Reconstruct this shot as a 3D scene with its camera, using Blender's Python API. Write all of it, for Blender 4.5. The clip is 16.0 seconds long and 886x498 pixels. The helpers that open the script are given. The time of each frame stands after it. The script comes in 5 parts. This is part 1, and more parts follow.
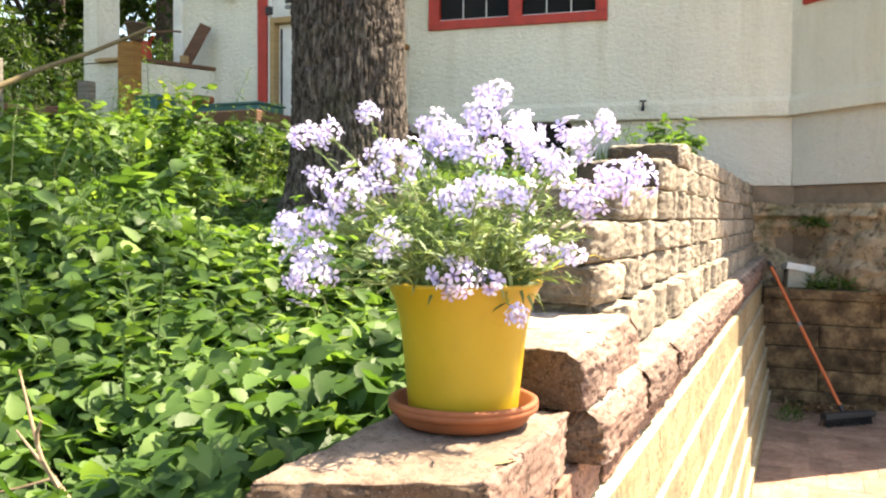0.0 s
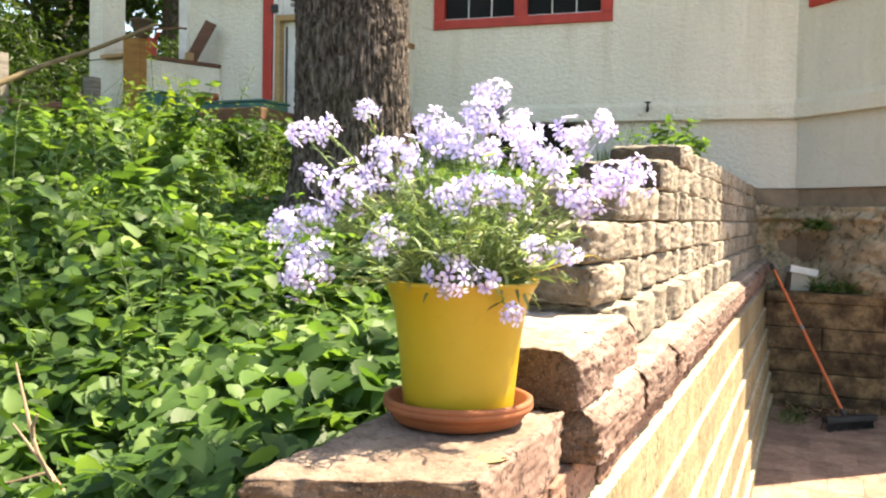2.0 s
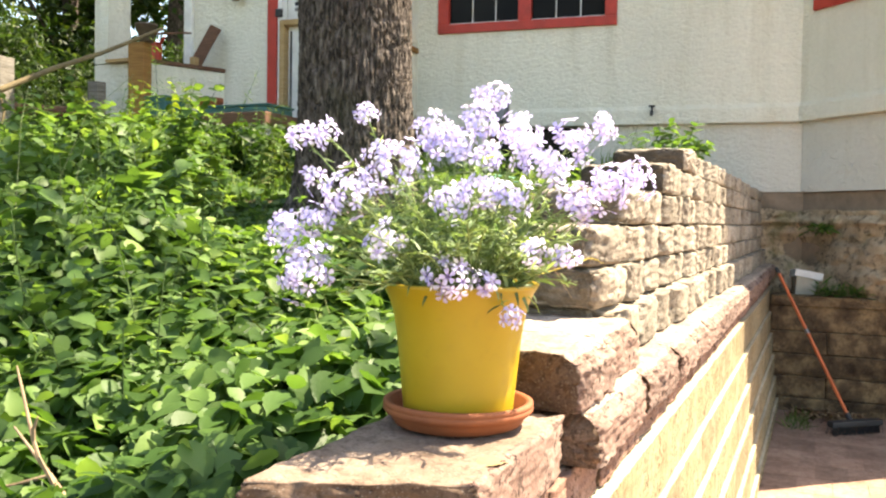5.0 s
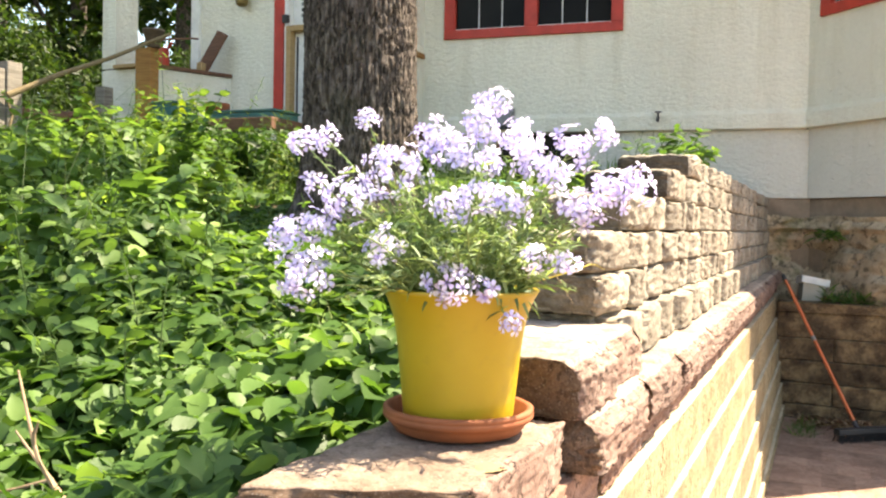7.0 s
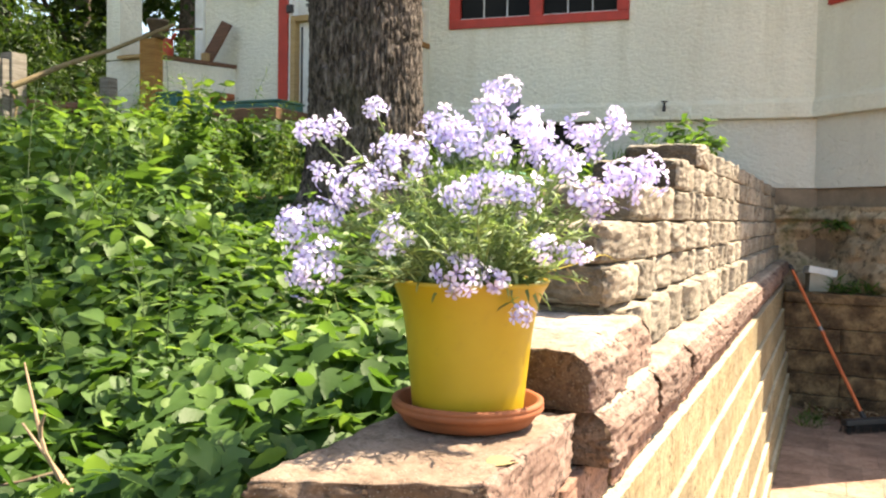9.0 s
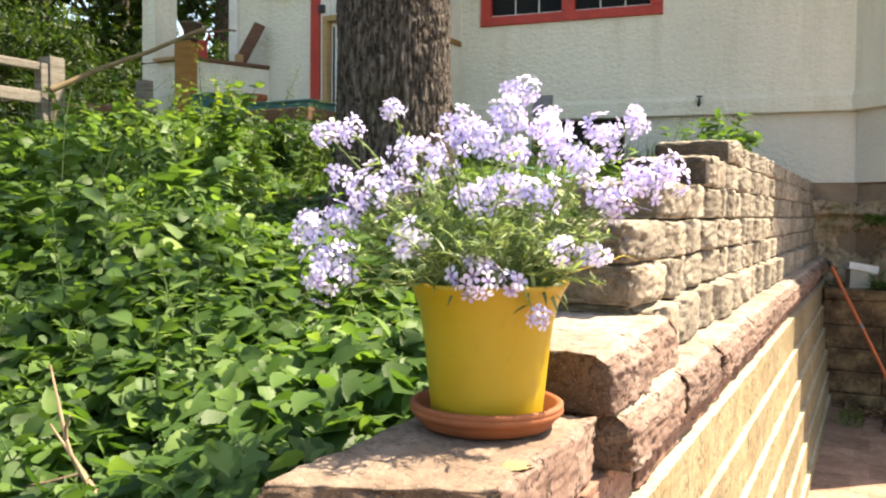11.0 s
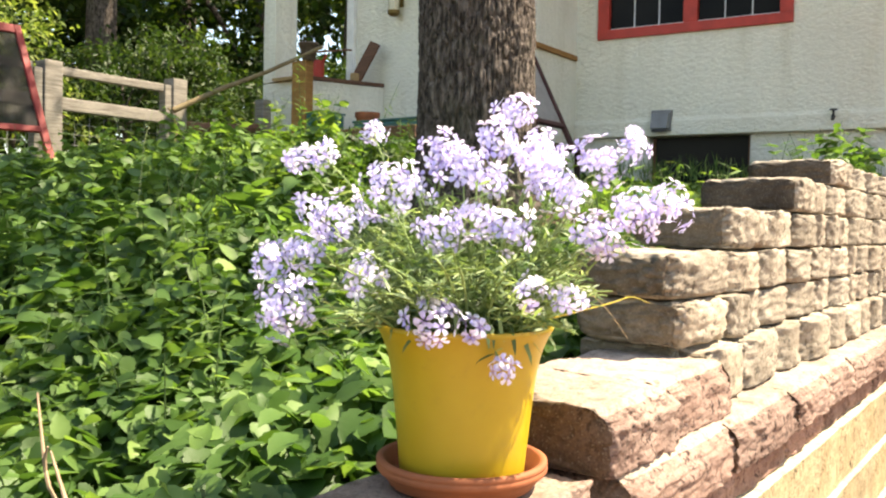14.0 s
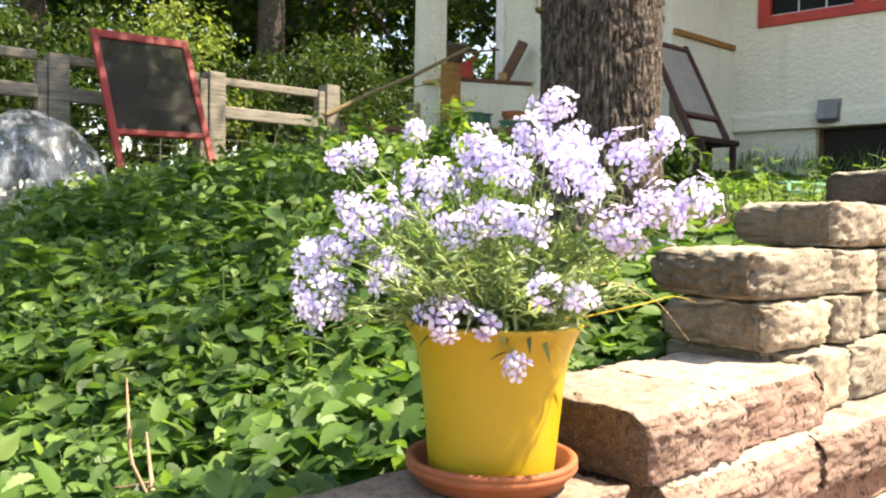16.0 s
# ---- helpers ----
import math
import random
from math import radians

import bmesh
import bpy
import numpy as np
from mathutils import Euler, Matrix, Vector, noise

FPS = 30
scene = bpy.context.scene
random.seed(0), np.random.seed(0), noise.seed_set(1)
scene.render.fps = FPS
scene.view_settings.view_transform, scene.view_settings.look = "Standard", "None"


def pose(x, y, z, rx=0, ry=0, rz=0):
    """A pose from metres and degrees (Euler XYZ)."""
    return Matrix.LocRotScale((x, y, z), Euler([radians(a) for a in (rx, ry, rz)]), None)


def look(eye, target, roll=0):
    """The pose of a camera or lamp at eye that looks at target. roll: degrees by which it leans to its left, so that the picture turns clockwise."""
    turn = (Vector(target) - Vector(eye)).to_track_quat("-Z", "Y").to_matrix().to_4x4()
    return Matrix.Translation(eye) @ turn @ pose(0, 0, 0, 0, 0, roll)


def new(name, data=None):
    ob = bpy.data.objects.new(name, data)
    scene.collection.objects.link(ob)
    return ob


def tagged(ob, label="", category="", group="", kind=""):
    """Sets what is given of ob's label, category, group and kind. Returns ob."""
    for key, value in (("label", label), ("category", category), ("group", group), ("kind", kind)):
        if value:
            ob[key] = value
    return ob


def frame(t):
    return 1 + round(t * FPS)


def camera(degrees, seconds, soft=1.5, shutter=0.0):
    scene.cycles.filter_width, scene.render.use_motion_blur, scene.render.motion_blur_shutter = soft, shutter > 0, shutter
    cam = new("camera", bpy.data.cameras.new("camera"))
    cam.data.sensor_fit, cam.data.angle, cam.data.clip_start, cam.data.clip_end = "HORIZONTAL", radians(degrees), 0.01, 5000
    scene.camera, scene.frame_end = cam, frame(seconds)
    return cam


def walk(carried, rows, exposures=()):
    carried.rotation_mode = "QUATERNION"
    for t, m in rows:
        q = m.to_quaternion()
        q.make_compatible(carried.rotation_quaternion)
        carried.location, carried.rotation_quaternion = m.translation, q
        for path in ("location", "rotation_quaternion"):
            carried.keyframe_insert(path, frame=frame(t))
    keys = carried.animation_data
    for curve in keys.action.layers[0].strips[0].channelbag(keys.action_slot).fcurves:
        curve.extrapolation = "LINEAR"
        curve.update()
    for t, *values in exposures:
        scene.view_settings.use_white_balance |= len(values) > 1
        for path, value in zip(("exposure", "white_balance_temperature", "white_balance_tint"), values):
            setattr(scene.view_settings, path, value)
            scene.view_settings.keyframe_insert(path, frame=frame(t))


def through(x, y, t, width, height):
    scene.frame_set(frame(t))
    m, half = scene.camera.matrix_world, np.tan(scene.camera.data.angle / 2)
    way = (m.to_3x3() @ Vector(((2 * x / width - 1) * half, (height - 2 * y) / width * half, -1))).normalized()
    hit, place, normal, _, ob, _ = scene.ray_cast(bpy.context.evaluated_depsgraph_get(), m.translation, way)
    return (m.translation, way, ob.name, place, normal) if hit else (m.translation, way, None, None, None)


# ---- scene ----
cam = camera(55.3, 16.0, 2.2)
PATH = [
    (0, (0.354, -1.385, 0.326), (-0.438, 0.45, 0.247), 0.4),
    (0.5, (0.358, -1.388, 0.324), (-0.443, 0.443, 0.242), 0.5),
    (1, (0.362, -1.39, 0.324), (-0.441, 0.439, 0.242), 0.8),
    (1.5, (0.363, -1.385, 0.323), (-0.438, 0.446, 0.243), 0.9),
    (2, (0.365, -1.38, 0.324), (-0.436, 0.451, 0.244), 1.0),
    (2.5, (0.365, -1.379, 0.322), (-0.434, 0.452, 0.245), 0.9),
    (3, (0.366, -1.379, 0.322), (-0.431, 0.454, 0.247), 0.8),
    (3.5, (0.367, -1.383, 0.321), (-0.43, 0.45, 0.251), 0.9),
    (4, (0.367, -1.376, 0.321), (-0.434, 0.454, 0.25), 1.0),
    (6.5, (0.383, -1.377, 0.325), (-0.444, 0.443, 0.26), 0.9),
    (7, (0.381, -1.371, 0.323), (-0.446, 0.449, 0.265), 1.1),
    (7.5, (0.384, -1.369, 0.324), (-0.439, 0.453, 0.259), 1.1),
    (8, (0.381, -1.362, 0.325), (-0.437, 0.461, 0.251), 1.0),
    (8.5, (0.377, -1.363, 0.325), (-0.447, 0.457, 0.244), 1.0),
    (9, (0.368, -1.36, 0.322), (-0.468, 0.455, 0.242), 1.0),
    (11.5, (0.393, -1.322, 0.335), (-0.528, 0.451, 0.249), 0.5),
    (12, (0.396, -1.28, 0.341), (-0.537, 0.489, 0.305), 0.7),
    (12.5, (0.414, -1.229, 0.343), (-0.602, 0.493, 0.325), 1.5),
    (13, (0.431, -1.186, 0.343), (-0.638, 0.503, 0.286), 1.7),
    (13.5, (0.459, -1.161, 0.35), (-0.656, 0.498, 0.289), 0.8),
    (14, (0.524, -1.11, 0.359), (-0.661, 0.499, 0.302), 1.2),
    (14.5, (0.57, -1.061, 0.362), (-0.68, 0.498, 0.279), 1.1),
    (15, (0.605, -1.026, 0.364), (-0.706, 0.483, 0.302), 0.6),
    (15.5, (0.63, -1.005, 0.364), (-0.767, 0.425, 0.31), 0.7),
    (16, (0.668, -0.983, 0.359), (-0.813, 0.361, 0.293), 0.9),
]
walk(cam, [(t, look(eye, target, roll)) for t, eye, target, roll in PATH],
     [(0, 2.18, 8050, 10.4), (1.5, 2.05, 8050, 10.4), (4, 2.15, 8050, 10.4), (7, 2.19, 8050, 10.4), (9, 1.94, 8050, 10.4), (11.5, 1.83, 8050, 10.4), (12, 1.92, 8050, 10.4), (13.5, 2.03, 8050, 10.4), (14.5, 1.78, 8050, 10.4), (15, 1.72, 8050, 10.4), (16, 1.92, 8050, 10.4)])

# ---- light ----
SUN_AZ, SUN_EL = radians(42), radians(56)      # azimuth from +x towards +y
world = bpy.data.worlds.new("world")
scene.world = world
world.use_nodes = True
wn = world.node_tree.nodes
sky = wn.new("ShaderNodeTexSky")
sky.sky_type = "NISHITA"
sky.sun_disc = False
sky.sun_elevation = SUN_EL
sky.sun_rotation = radians(90) - SUN_AZ
world.node_tree.links.new(sky.outputs[0], wn["Background"].inputs[0])
wn["Background"].inputs[1].default_value = 0.125
sun = new("sun", bpy.data.lights.new("sun", "SUN"))
sun.data.energy = 5.0
sun.data.angle = radians(0.5)
sun.data.color = (1.0, 0.95, 0.86)
SUN_DIR = Vector((math.cos(SUN_EL) * math.cos(SUN_AZ), math.cos(SUN_EL) * math.sin(SUN_AZ), math.sin(SUN_EL)))
sun.matrix_world = look(SUN_DIR * 30, (0, 0, 0))


# ---- materials ----
class Nodes:
    """A small wrapper for building node materials."""

    def __init__(self, name):
        self.mat = bpy.data.materials.new(name)
        self.mat.use_nodes = True
        self.tree = self.mat.node_tree
        self.n = self.tree.nodes
        self.bsdf = self.n["Principled BSDF"]
        self.out = self.n["Material Output"]
        self.geo = None

    def add(self, kind, **inputs):
        node = self.n.new(kind)
        for key, value in inputs.items():
            self.put(node, key.replace("_", " "), value)
        return node

    def put(self, node, key, value):
        if isinstance(value, bpy.types.NodeSocket):
            self.tree.links.new(value, node.inputs[key])
        else:
            node.inputs[key].default_value = value

    def coords(self):
        if self.geo is None:
            self.geo = self.n.new("ShaderNodeNewGeometry")
        return self.geo.outputs["Position"]

    def local(self):
        return self.n.new("ShaderNodeTexCoord").outputs["Object"]

    def noise(self, scale, detail=4.0, rough=0.6, where=None, stretch=None):
        where = where or self.coords()
        if stretch:
            m = self.add("ShaderNodeMapping", Vector=where)
            m.inputs["Scale"].default_value = stretch
            where = m.outputs[0]
        return self.add("ShaderNodeTexNoise", Vector=where, Scale=scale, Detail=detail, Roughness=rough).outputs["Fac"]

    def ramp(self, fac, stops):
        r = self.add("ShaderNodeValToRGB", Fac=fac)
        while len(r.color_ramp.elements) < len(stops):
            r.color_ramp.elements.new(0.5)
        for e, (p, c) in zip(r.color_ramp.elements, stops):
            e.position = p
            e.color = (*c, 1) if len(c) == 3 else c
        return r.outputs["Color"]

    def mix(self, fac, a, b, blend="MIX"):
        m = self.n.new("ShaderNodeMix")
        m.data_type = "RGBA"
        m.blend_type = blend
        for i, v in ((0, fac), (6, a), (7, b)):
            if isinstance(v, bpy.types.NodeSocket):
                self.tree.links.new(v, m.inputs[i])
            else:
                m.inputs[i].default_value = v if i == 0 else (*v, 1)
        return m.outputs[2]

    def math(self, op, a, b=0.0):
        m = self.n.new("ShaderNodeMath")
        m.operation = op
        for i, v in ((0, a), (1, b)):
            if isinstance(v, bpy.types.NodeSocket):
                self.tree.links.new(v, m.inputs[i])
            else:
                m.inputs[i].default_value = v
        return m.outputs[0]

    def random(self):
        return self.n.new("ShaderNodeObjectInfo").outputs["Random"]

    def island(self):
        self.coords()
        return self.geo.outputs["Random Per Island"]

    def bump(self, height, strength=0.5, distance=0.01):
        b = self.add("ShaderNodeBump", Height=height, Strength=strength, Distance=distance)
        self.tree.links.new(b.outputs[0], self.bsdf.inputs["Normal"])

    def finish(self, color, rough=0.8, metal=0.0, spec=0.3):
        self.put(self.bsdf, "Base Color", color if isinstance(color, bpy.types.NodeSocket) else (*color, 1))
        self.put(self.bsdf, "Roughness", rough)
        self.put(self.bsdf, "Metallic", metal)
        self.put(self.bsdf, "Specular IOR Level", spec)
        return self.mat


def stone(name, dark, mid, light, pits=1.0, relief=1.0):
    """Concrete block: cloudy tone, aggregate grains, irregular cavities and stains; each block a little different."""
    k = Nodes(name)
    big = k.noise(6, 6, 0.62)
    c = k.ramp(big, [(0.3, dark), (0.48, mid), (0.66, light)])
    blot = k.ramp(k.noise(34, 5, 0.65), [(0.34, (0.74, 0.72, 0.69)), (0.5, (1, 1, 1)), (0.72, (1.1, 1.08, 1.06))])
    c = k.mix(1.0, c, blot, "MULTIPLY")
    grain = k.ramp(k.noise(190, 4, 0.75), [(0.3, (0.7, 0.68, 0.65)), (0.6, (1.06, 1.05, 1.03))])
    c = k.mix(1.0, c, grain, "MULTIPLY")
    tone = k.ramp(k.random(), [(0.0, (0.8, 0.78, 0.75)), (0.5, (1.0, 0.98, 0.95)), (1.0, (1.14, 1.09, 1.03))])
    c = k.mix(1.0, c, tone, "MULTIPLY")
    # broken-out cavities, wider than high or drawn out downwards, their shade painted as dark colour
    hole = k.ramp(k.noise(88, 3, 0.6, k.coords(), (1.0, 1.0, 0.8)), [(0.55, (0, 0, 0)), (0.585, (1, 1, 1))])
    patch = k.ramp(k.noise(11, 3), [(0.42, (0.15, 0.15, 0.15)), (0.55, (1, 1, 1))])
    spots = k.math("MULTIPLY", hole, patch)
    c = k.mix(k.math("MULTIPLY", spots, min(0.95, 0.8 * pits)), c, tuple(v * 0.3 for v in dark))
    speck = k.ramp(k.noise(260, 2, 0.5), [(0.62, (0, 0, 0)), (0.69, (1, 1, 1))])
    c = k.mix(k.math("MULTIPLY", speck, 0.22), c, (0.5, 0.46, 0.4))
    h = k.math("ADD", k.noise(48, 5, 0.6), k.math("MULTIPLY", k.noise(150, 3, 0.6), 0.35))
    h = k.math("SUBTRACT", h, k.math("MULTIPLY", spots, 0.8))
    k.bump(h, 0.7, 0.0035 * relief)
    return k.finish(c, 0.92, 0, 0.2)


def leaf_material(name, dark, mid, light, through=0.35, rough=0.5, sheen=0.25):
    k = Nodes(name)
    c = k.ramp(k.island(), [(0.0, dark), (0.55, mid), (1.0, light)])
    patch = k.ramp(k.noise(3.0, 3), [(0.35, (0.68, 0.78, 0.66)), (0.65, (1.18, 1.14, 1.05))])
    c = k.mix(1.0, c, patch, "MULTIPLY")
    k.bump(k.noise(220, 3), 0.25, 0.003)
    k.finish(c, rough, 0, sheen)
    t = k.add("ShaderNodeBsdfTranslucent", Color=k.mix(1.0, c, (1.2, 1.25, 0.6), "MULTIPLY"))
    m = k.add("ShaderNodeMixShader", Fac=through)
    k.tree.links.new(k.bsdf.outputs[0], m.inputs[1])
    k.tree.links.new(t.outputs[0], m.inputs[2])
    k.tree.links.new(m.outputs[0], k.out.inputs[0])
    return k.mat


def plain(name, color, rough=0.6, metal=0.0, vary=0.18, scale=9.0, bump=0.15, spec=0.4):
    """A painted or moulded surface with slight unevenness, dirt and fine relief."""
    k = Nodes(name)
    lo = tuple(v * (1 - vary) for v in color)
    hi = tuple(min(1, v * (1 + vary * 0.5)) for v in color)
    c = k.ramp(k.noise(scale, 5), [(0.3, lo), (0.7, hi)])
    k.bump(k.noise(scale * 14, 4), bump, 0.003)
    return k.finish(c, rough, metal, spec)


def wood(name, dark, light, along=(1, 1, 14), rough=0.75):
    k = Nodes(name)
    g = k.noise(6, 6, 0.65, k.local(), along)
    fine = k.noise(40, 4, 0.7, k.local(), along)
    c = k.ramp(g, [(0.3, dark), (0.7, light)])
    c = k.mix(k.ramp(fine, [(0.35, (0.5, 0.5, 0.5)), (0.6, (0, 0, 0))]), c, dark)
    k.bump(fine, 0.5, 0.004)
    return k.finish(c, rough, 0, 0.25)


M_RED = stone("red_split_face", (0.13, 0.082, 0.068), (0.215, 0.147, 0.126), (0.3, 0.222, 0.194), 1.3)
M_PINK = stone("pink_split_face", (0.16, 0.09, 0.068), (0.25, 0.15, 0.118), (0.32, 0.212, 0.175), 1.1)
# End faces coloured darker than the split faces, putting their shade into the material.
M_REDEND = stone("red_end_shade", (0.065, 0.042, 0.03), (0.125, 0.085, 0.062), (0.19, 0.135, 0.105), 0.7, 0.5)
# Block tops are coloured paler than the faces to stand in for sunlight.
M_REDTOP = stone("red_top_sunlit", (0.22, 0.172, 0.14), (0.32, 0.26, 0.22), (0.4, 0.335, 0.29), 0.5, 0.5)
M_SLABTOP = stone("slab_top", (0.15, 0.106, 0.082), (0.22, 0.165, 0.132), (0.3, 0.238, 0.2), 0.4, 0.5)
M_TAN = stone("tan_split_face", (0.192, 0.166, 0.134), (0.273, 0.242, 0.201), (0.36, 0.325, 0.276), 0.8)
# Shade of the end faces put into the colour; the second also weathered.
M_TANEND = stone("tan_end_shade", (0.122, 0.103, 0.08), (0.15, 0.127, 0.099), (0.185, 0.158, 0.125), 0.2, 0.35)
M_TANDARK = stone("weathered_shaded_end", (0.038, 0.031, 0.026), (0.062, 0.052, 0.043), (0.098, 0.083, 0.069), 0.3, 0.4)
# Paler again on top, sunlight put into the colour; same for the yellow top.
M_TANTOP = stone("tan_top_sunlit", (0.22, 0.19, 0.155), (0.34, 0.3, 0.25), (0.44, 0.4, 0.34), 0.4, 0.5)
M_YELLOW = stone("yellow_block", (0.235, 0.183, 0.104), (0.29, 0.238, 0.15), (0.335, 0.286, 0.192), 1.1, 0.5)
M_YELLOWTOP = stone("yellow_top_sunlit", (0.36, 0.315, 0.23), (0.44, 0.395, 0.3), (0.5, 0.455, 0.36), 0.2, 0.4)
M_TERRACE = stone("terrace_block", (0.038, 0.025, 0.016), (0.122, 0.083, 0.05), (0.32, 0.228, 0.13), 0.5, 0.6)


def stucco_material(name, color):
    k = Nodes(name)
    dash = k.noise(30, 5, 0.7)
    soft = k.noise(1.2, 4, 0.6)
    c = k.ramp(soft, [(0.3, tuple(v * 0.86 for v in color)), (0.7, color)])
    # Darker dabs paint in the shade of the rough texture, beyond what bump shows.
    c = k.mix(k.ramp(dash, [(0.34, (0.45, 0.45, 0.45)), (0.56, (0, 0, 0))]), c, tuple(v * 0.8 for v in color))
    runs = k.ramp(k.noise(2.2, 5, 0.6, k.coords(), (2.6, 2.6, 0.35)), [(0.5, (0, 0, 0)), (0.72, (0.5, 0.5, 0.5))])
    c = k.mix(runs, c, tuple(v * f for v, f in zip(color, (0.74, 0.72, 0.66))))
    k.bump(k.math("ADD", k.noise(21, 4, 0.6, k.coords(), (1, 1, 1.4)), k.math("MULTIPLY", k.noise(45, 3, 0.6), 0.5)), 0.8, 0.024)
    return k.finish(c, 0.9, 0, 0.15)


M_STUCCO = stucco_material("white_stucco", (0.8, 0.77, 0.645))
M_FOUND = stucco_material("foundation_stucco", (0.7, 0.68, 0.6))
M_WINRED = plain("red_paint", (0.46, 0.042, 0.026), 0.5, vary=0.25)
M_TRIMW = plain("white_paint", (0.75, 0.75, 0.72), 0.6)
M_WOODTAN = wood("tan_wood", (0.32, 0.2, 0.09), (0.52, 0.36, 0.18))
M_WOODBR = wood("orange_wood", (0.22, 0.1, 0.03), (0.42, 0.22, 0.07))
M_WOODDK = wood("brown_wood", (0.09, 0.045, 0.028), (0.2, 0.1, 0.06))
M_DARKWOOD = wood("dark_stained_wood", (0.025, 0.014, 0.012), (0.07, 0.04, 0.032))
M_WOODGR = wood("weathered_wood", (0.09, 0.078, 0.064), (0.33, 0.3, 0.255))
M_POLE = wood("pale_pole", (0.13, 0.095, 0.05), (0.25, 0.19, 0.1), (1, 1, 8))
M_DARK = plain("dark_metal", (0.03, 0.03, 0.032), 0.5)
M_GREYMETAL = plain("grey_metal", (0.22, 0.22, 0.22), 0.5, 0.3)
M_REDSCREEN = plain("red_frame_paint", (0.26, 0.022, 0.017), 0.6, vary=0.3)
M_MAROON = plain("maroon_paint", (0.07, 0.024, 0.022), 0.6)
M_TERRA = plain("terracotta", (0.29, 0.09, 0.034), 0.75, vary=0.3, scale=14)
M_LEADS = plain("pale_lead", (0.6, 0.6, 0.58), 0.6)


def glass_dark():
    k = Nodes("window_glass")
    # Opaque near-black, so the room's darkness is in the pane colour.
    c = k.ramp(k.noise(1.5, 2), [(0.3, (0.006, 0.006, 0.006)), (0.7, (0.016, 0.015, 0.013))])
    return k.finish(c, 0.25, 0, 0.06)


M_GLASS = glass_dark()


def pot_material():
    k = Nodes("yellow_glaze")
    soft = k.noise(5, 4)
    rings = k.noise(7, 3, 0.5, k.local(), (0.8, 0.8, 2.5))
    c = k.ramp(soft, [(0.3, (0.345, 0.228, 0.012)), (0.7, (0.42, 0.29, 0.02))])
    c = k.mix(k.ramp(k.noise(35, 5), [(0.3, (0.35, 0.35, 0.35)), (0.42, (0, 0, 0))]), c, (0.29, 0.2, 0.02))
    k.bump(rings, 0.12, 0.01)
    return k.finish(c, 0.38, 0, 0.45)


M_POT = pot_material()


def bark_material():
    k = Nodes("tree_bark")
    w = k.coords()
    ridg = k.noise(16, 6, 0.65, w, (3.2, 3.2, 1.2))
    c = k.ramp(ridg, [(0.3, (0.042, 0.032, 0.026)), (0.48, (0.1, 0.079, 0.066)), (0.72, (0.23, 0.192, 0.165))])
    fis = k.noise(22, 5, 0.62, w, (2.6, 2.6, 0.85))
    c = k.mix(k.ramp(fis, [(0.4, (0.85, 0.85, 0.85)), (0.5, (0, 0, 0))]), c, (0.022, 0.017, 0.014))
    moss = k.ramp(k.noise(2.6, 4), [(0.52, (0, 0, 0)), (0.7, (0.35, 0.35, 0.35))])
    c = k.mix(moss, c, (0.075, 0.085, 0.035))
    hh = k.math("ADD", k.ramp(fis, [(0.38, (0, 0, 0)), (0.54, (1, 1, 1))]), k.math("ADD", ridg, k.math("MULTIPLY", k.noise(120, 3), 0.3)))
    k.bump(hh, 0.8, 0.01)
    return k.finish(c, 0.9, 0, 0.2)


M_BARK = bark_material()


def soil_material():
    k = Nodes("soil")
    c = k.ramp(k.noise(3, 5), [(0.3, (0.05, 0.045, 0.02)), (0.5, (0.11, 0.085, 0.05)), (0.75, (0.09, 0.11, 0.035))])
    c = k.mix(k.ramp(k.noise(90, 4), [(0.4, (0.6, 0.6, 0.6)), (0.6, (0, 0, 0))]), c, (0.04, 0.03, 0.02))
    k.bump(k.noise(60, 6, 0.7), 0.8, 0.02)
    return k.finish(c, 0.95, 0, 0.1)


M_SOIL = soil_material()
M_PAVER = stone("paver", (0.23, 0.145, 0.11), (0.31, 0.205, 0.16), (0.38, 0.265, 0.21), 0.15, 0.3)


# ---- mesh helpers ----
def obj(name, verts, faces, mat, smooth=False):
    me = bpy.data.meshes.new(name)
    me.from_pydata([tuple(v) for v in verts], [], [tuple(f) for f in faces])
    if mat:
        me.materials.append(mat)
    if smooth:
        me.polygons.foreach_set("use_smooth", [True] * len(me.polygons))
    me.update()
    return new(name, me)


def part(name, bm, mat, parent=None, label="", smooth=False):
    """Links a bmesh as one mesh object under a thing or a part."""
    bmesh.ops.recalc_face_normals(bm, faces=bm.faces)
    me = bpy.data.meshes.new(name)
    bm.to_mesh(me)
    bm.free()
    me.materials.append(mat)
    if smooth:
        me.polygons.foreach_set("use_smooth", [True] * len(me.polygons))
    ob = new(name, me)
    if parent is not None:
        ob.parent = parent
    if label:
        ob["label"] = label
    return ob


def thing(name, at=(0, 0, 0), rz=0.0, label="", category="", group="", kind=""):
    e = new(name)
    e.matrix_world = pose(*at, 0, 0, rz)
    return tagged(e, label, category, group, kind)


def box(lo, hi, bevel=0.0, m=None, seg=2, bm=None):
    bm = bm or bmesh.new()
    made = bmesh.ops.create_cube(bm, size=1.0)["verts"]
    for v in made:
        v.co = Vector([lo[i] + (hi[i] - lo[i]) * (v.co[i] + 0.5) for i in range(3)])
    if bevel:
        edges = list({e for v in made for e in v.link_edges})
        res = bmesh.ops.bevel(bm, geom=edges, offset=bevel, segments=seg, affect="EDGES", profile=0.6)
        made = list({v for f in res["faces"] for v in f.verts} | {v for v in made if v.is_valid})
    if m is not None:
        bmesh.ops.transform(bm, matrix=m, verts=made)
    return bm


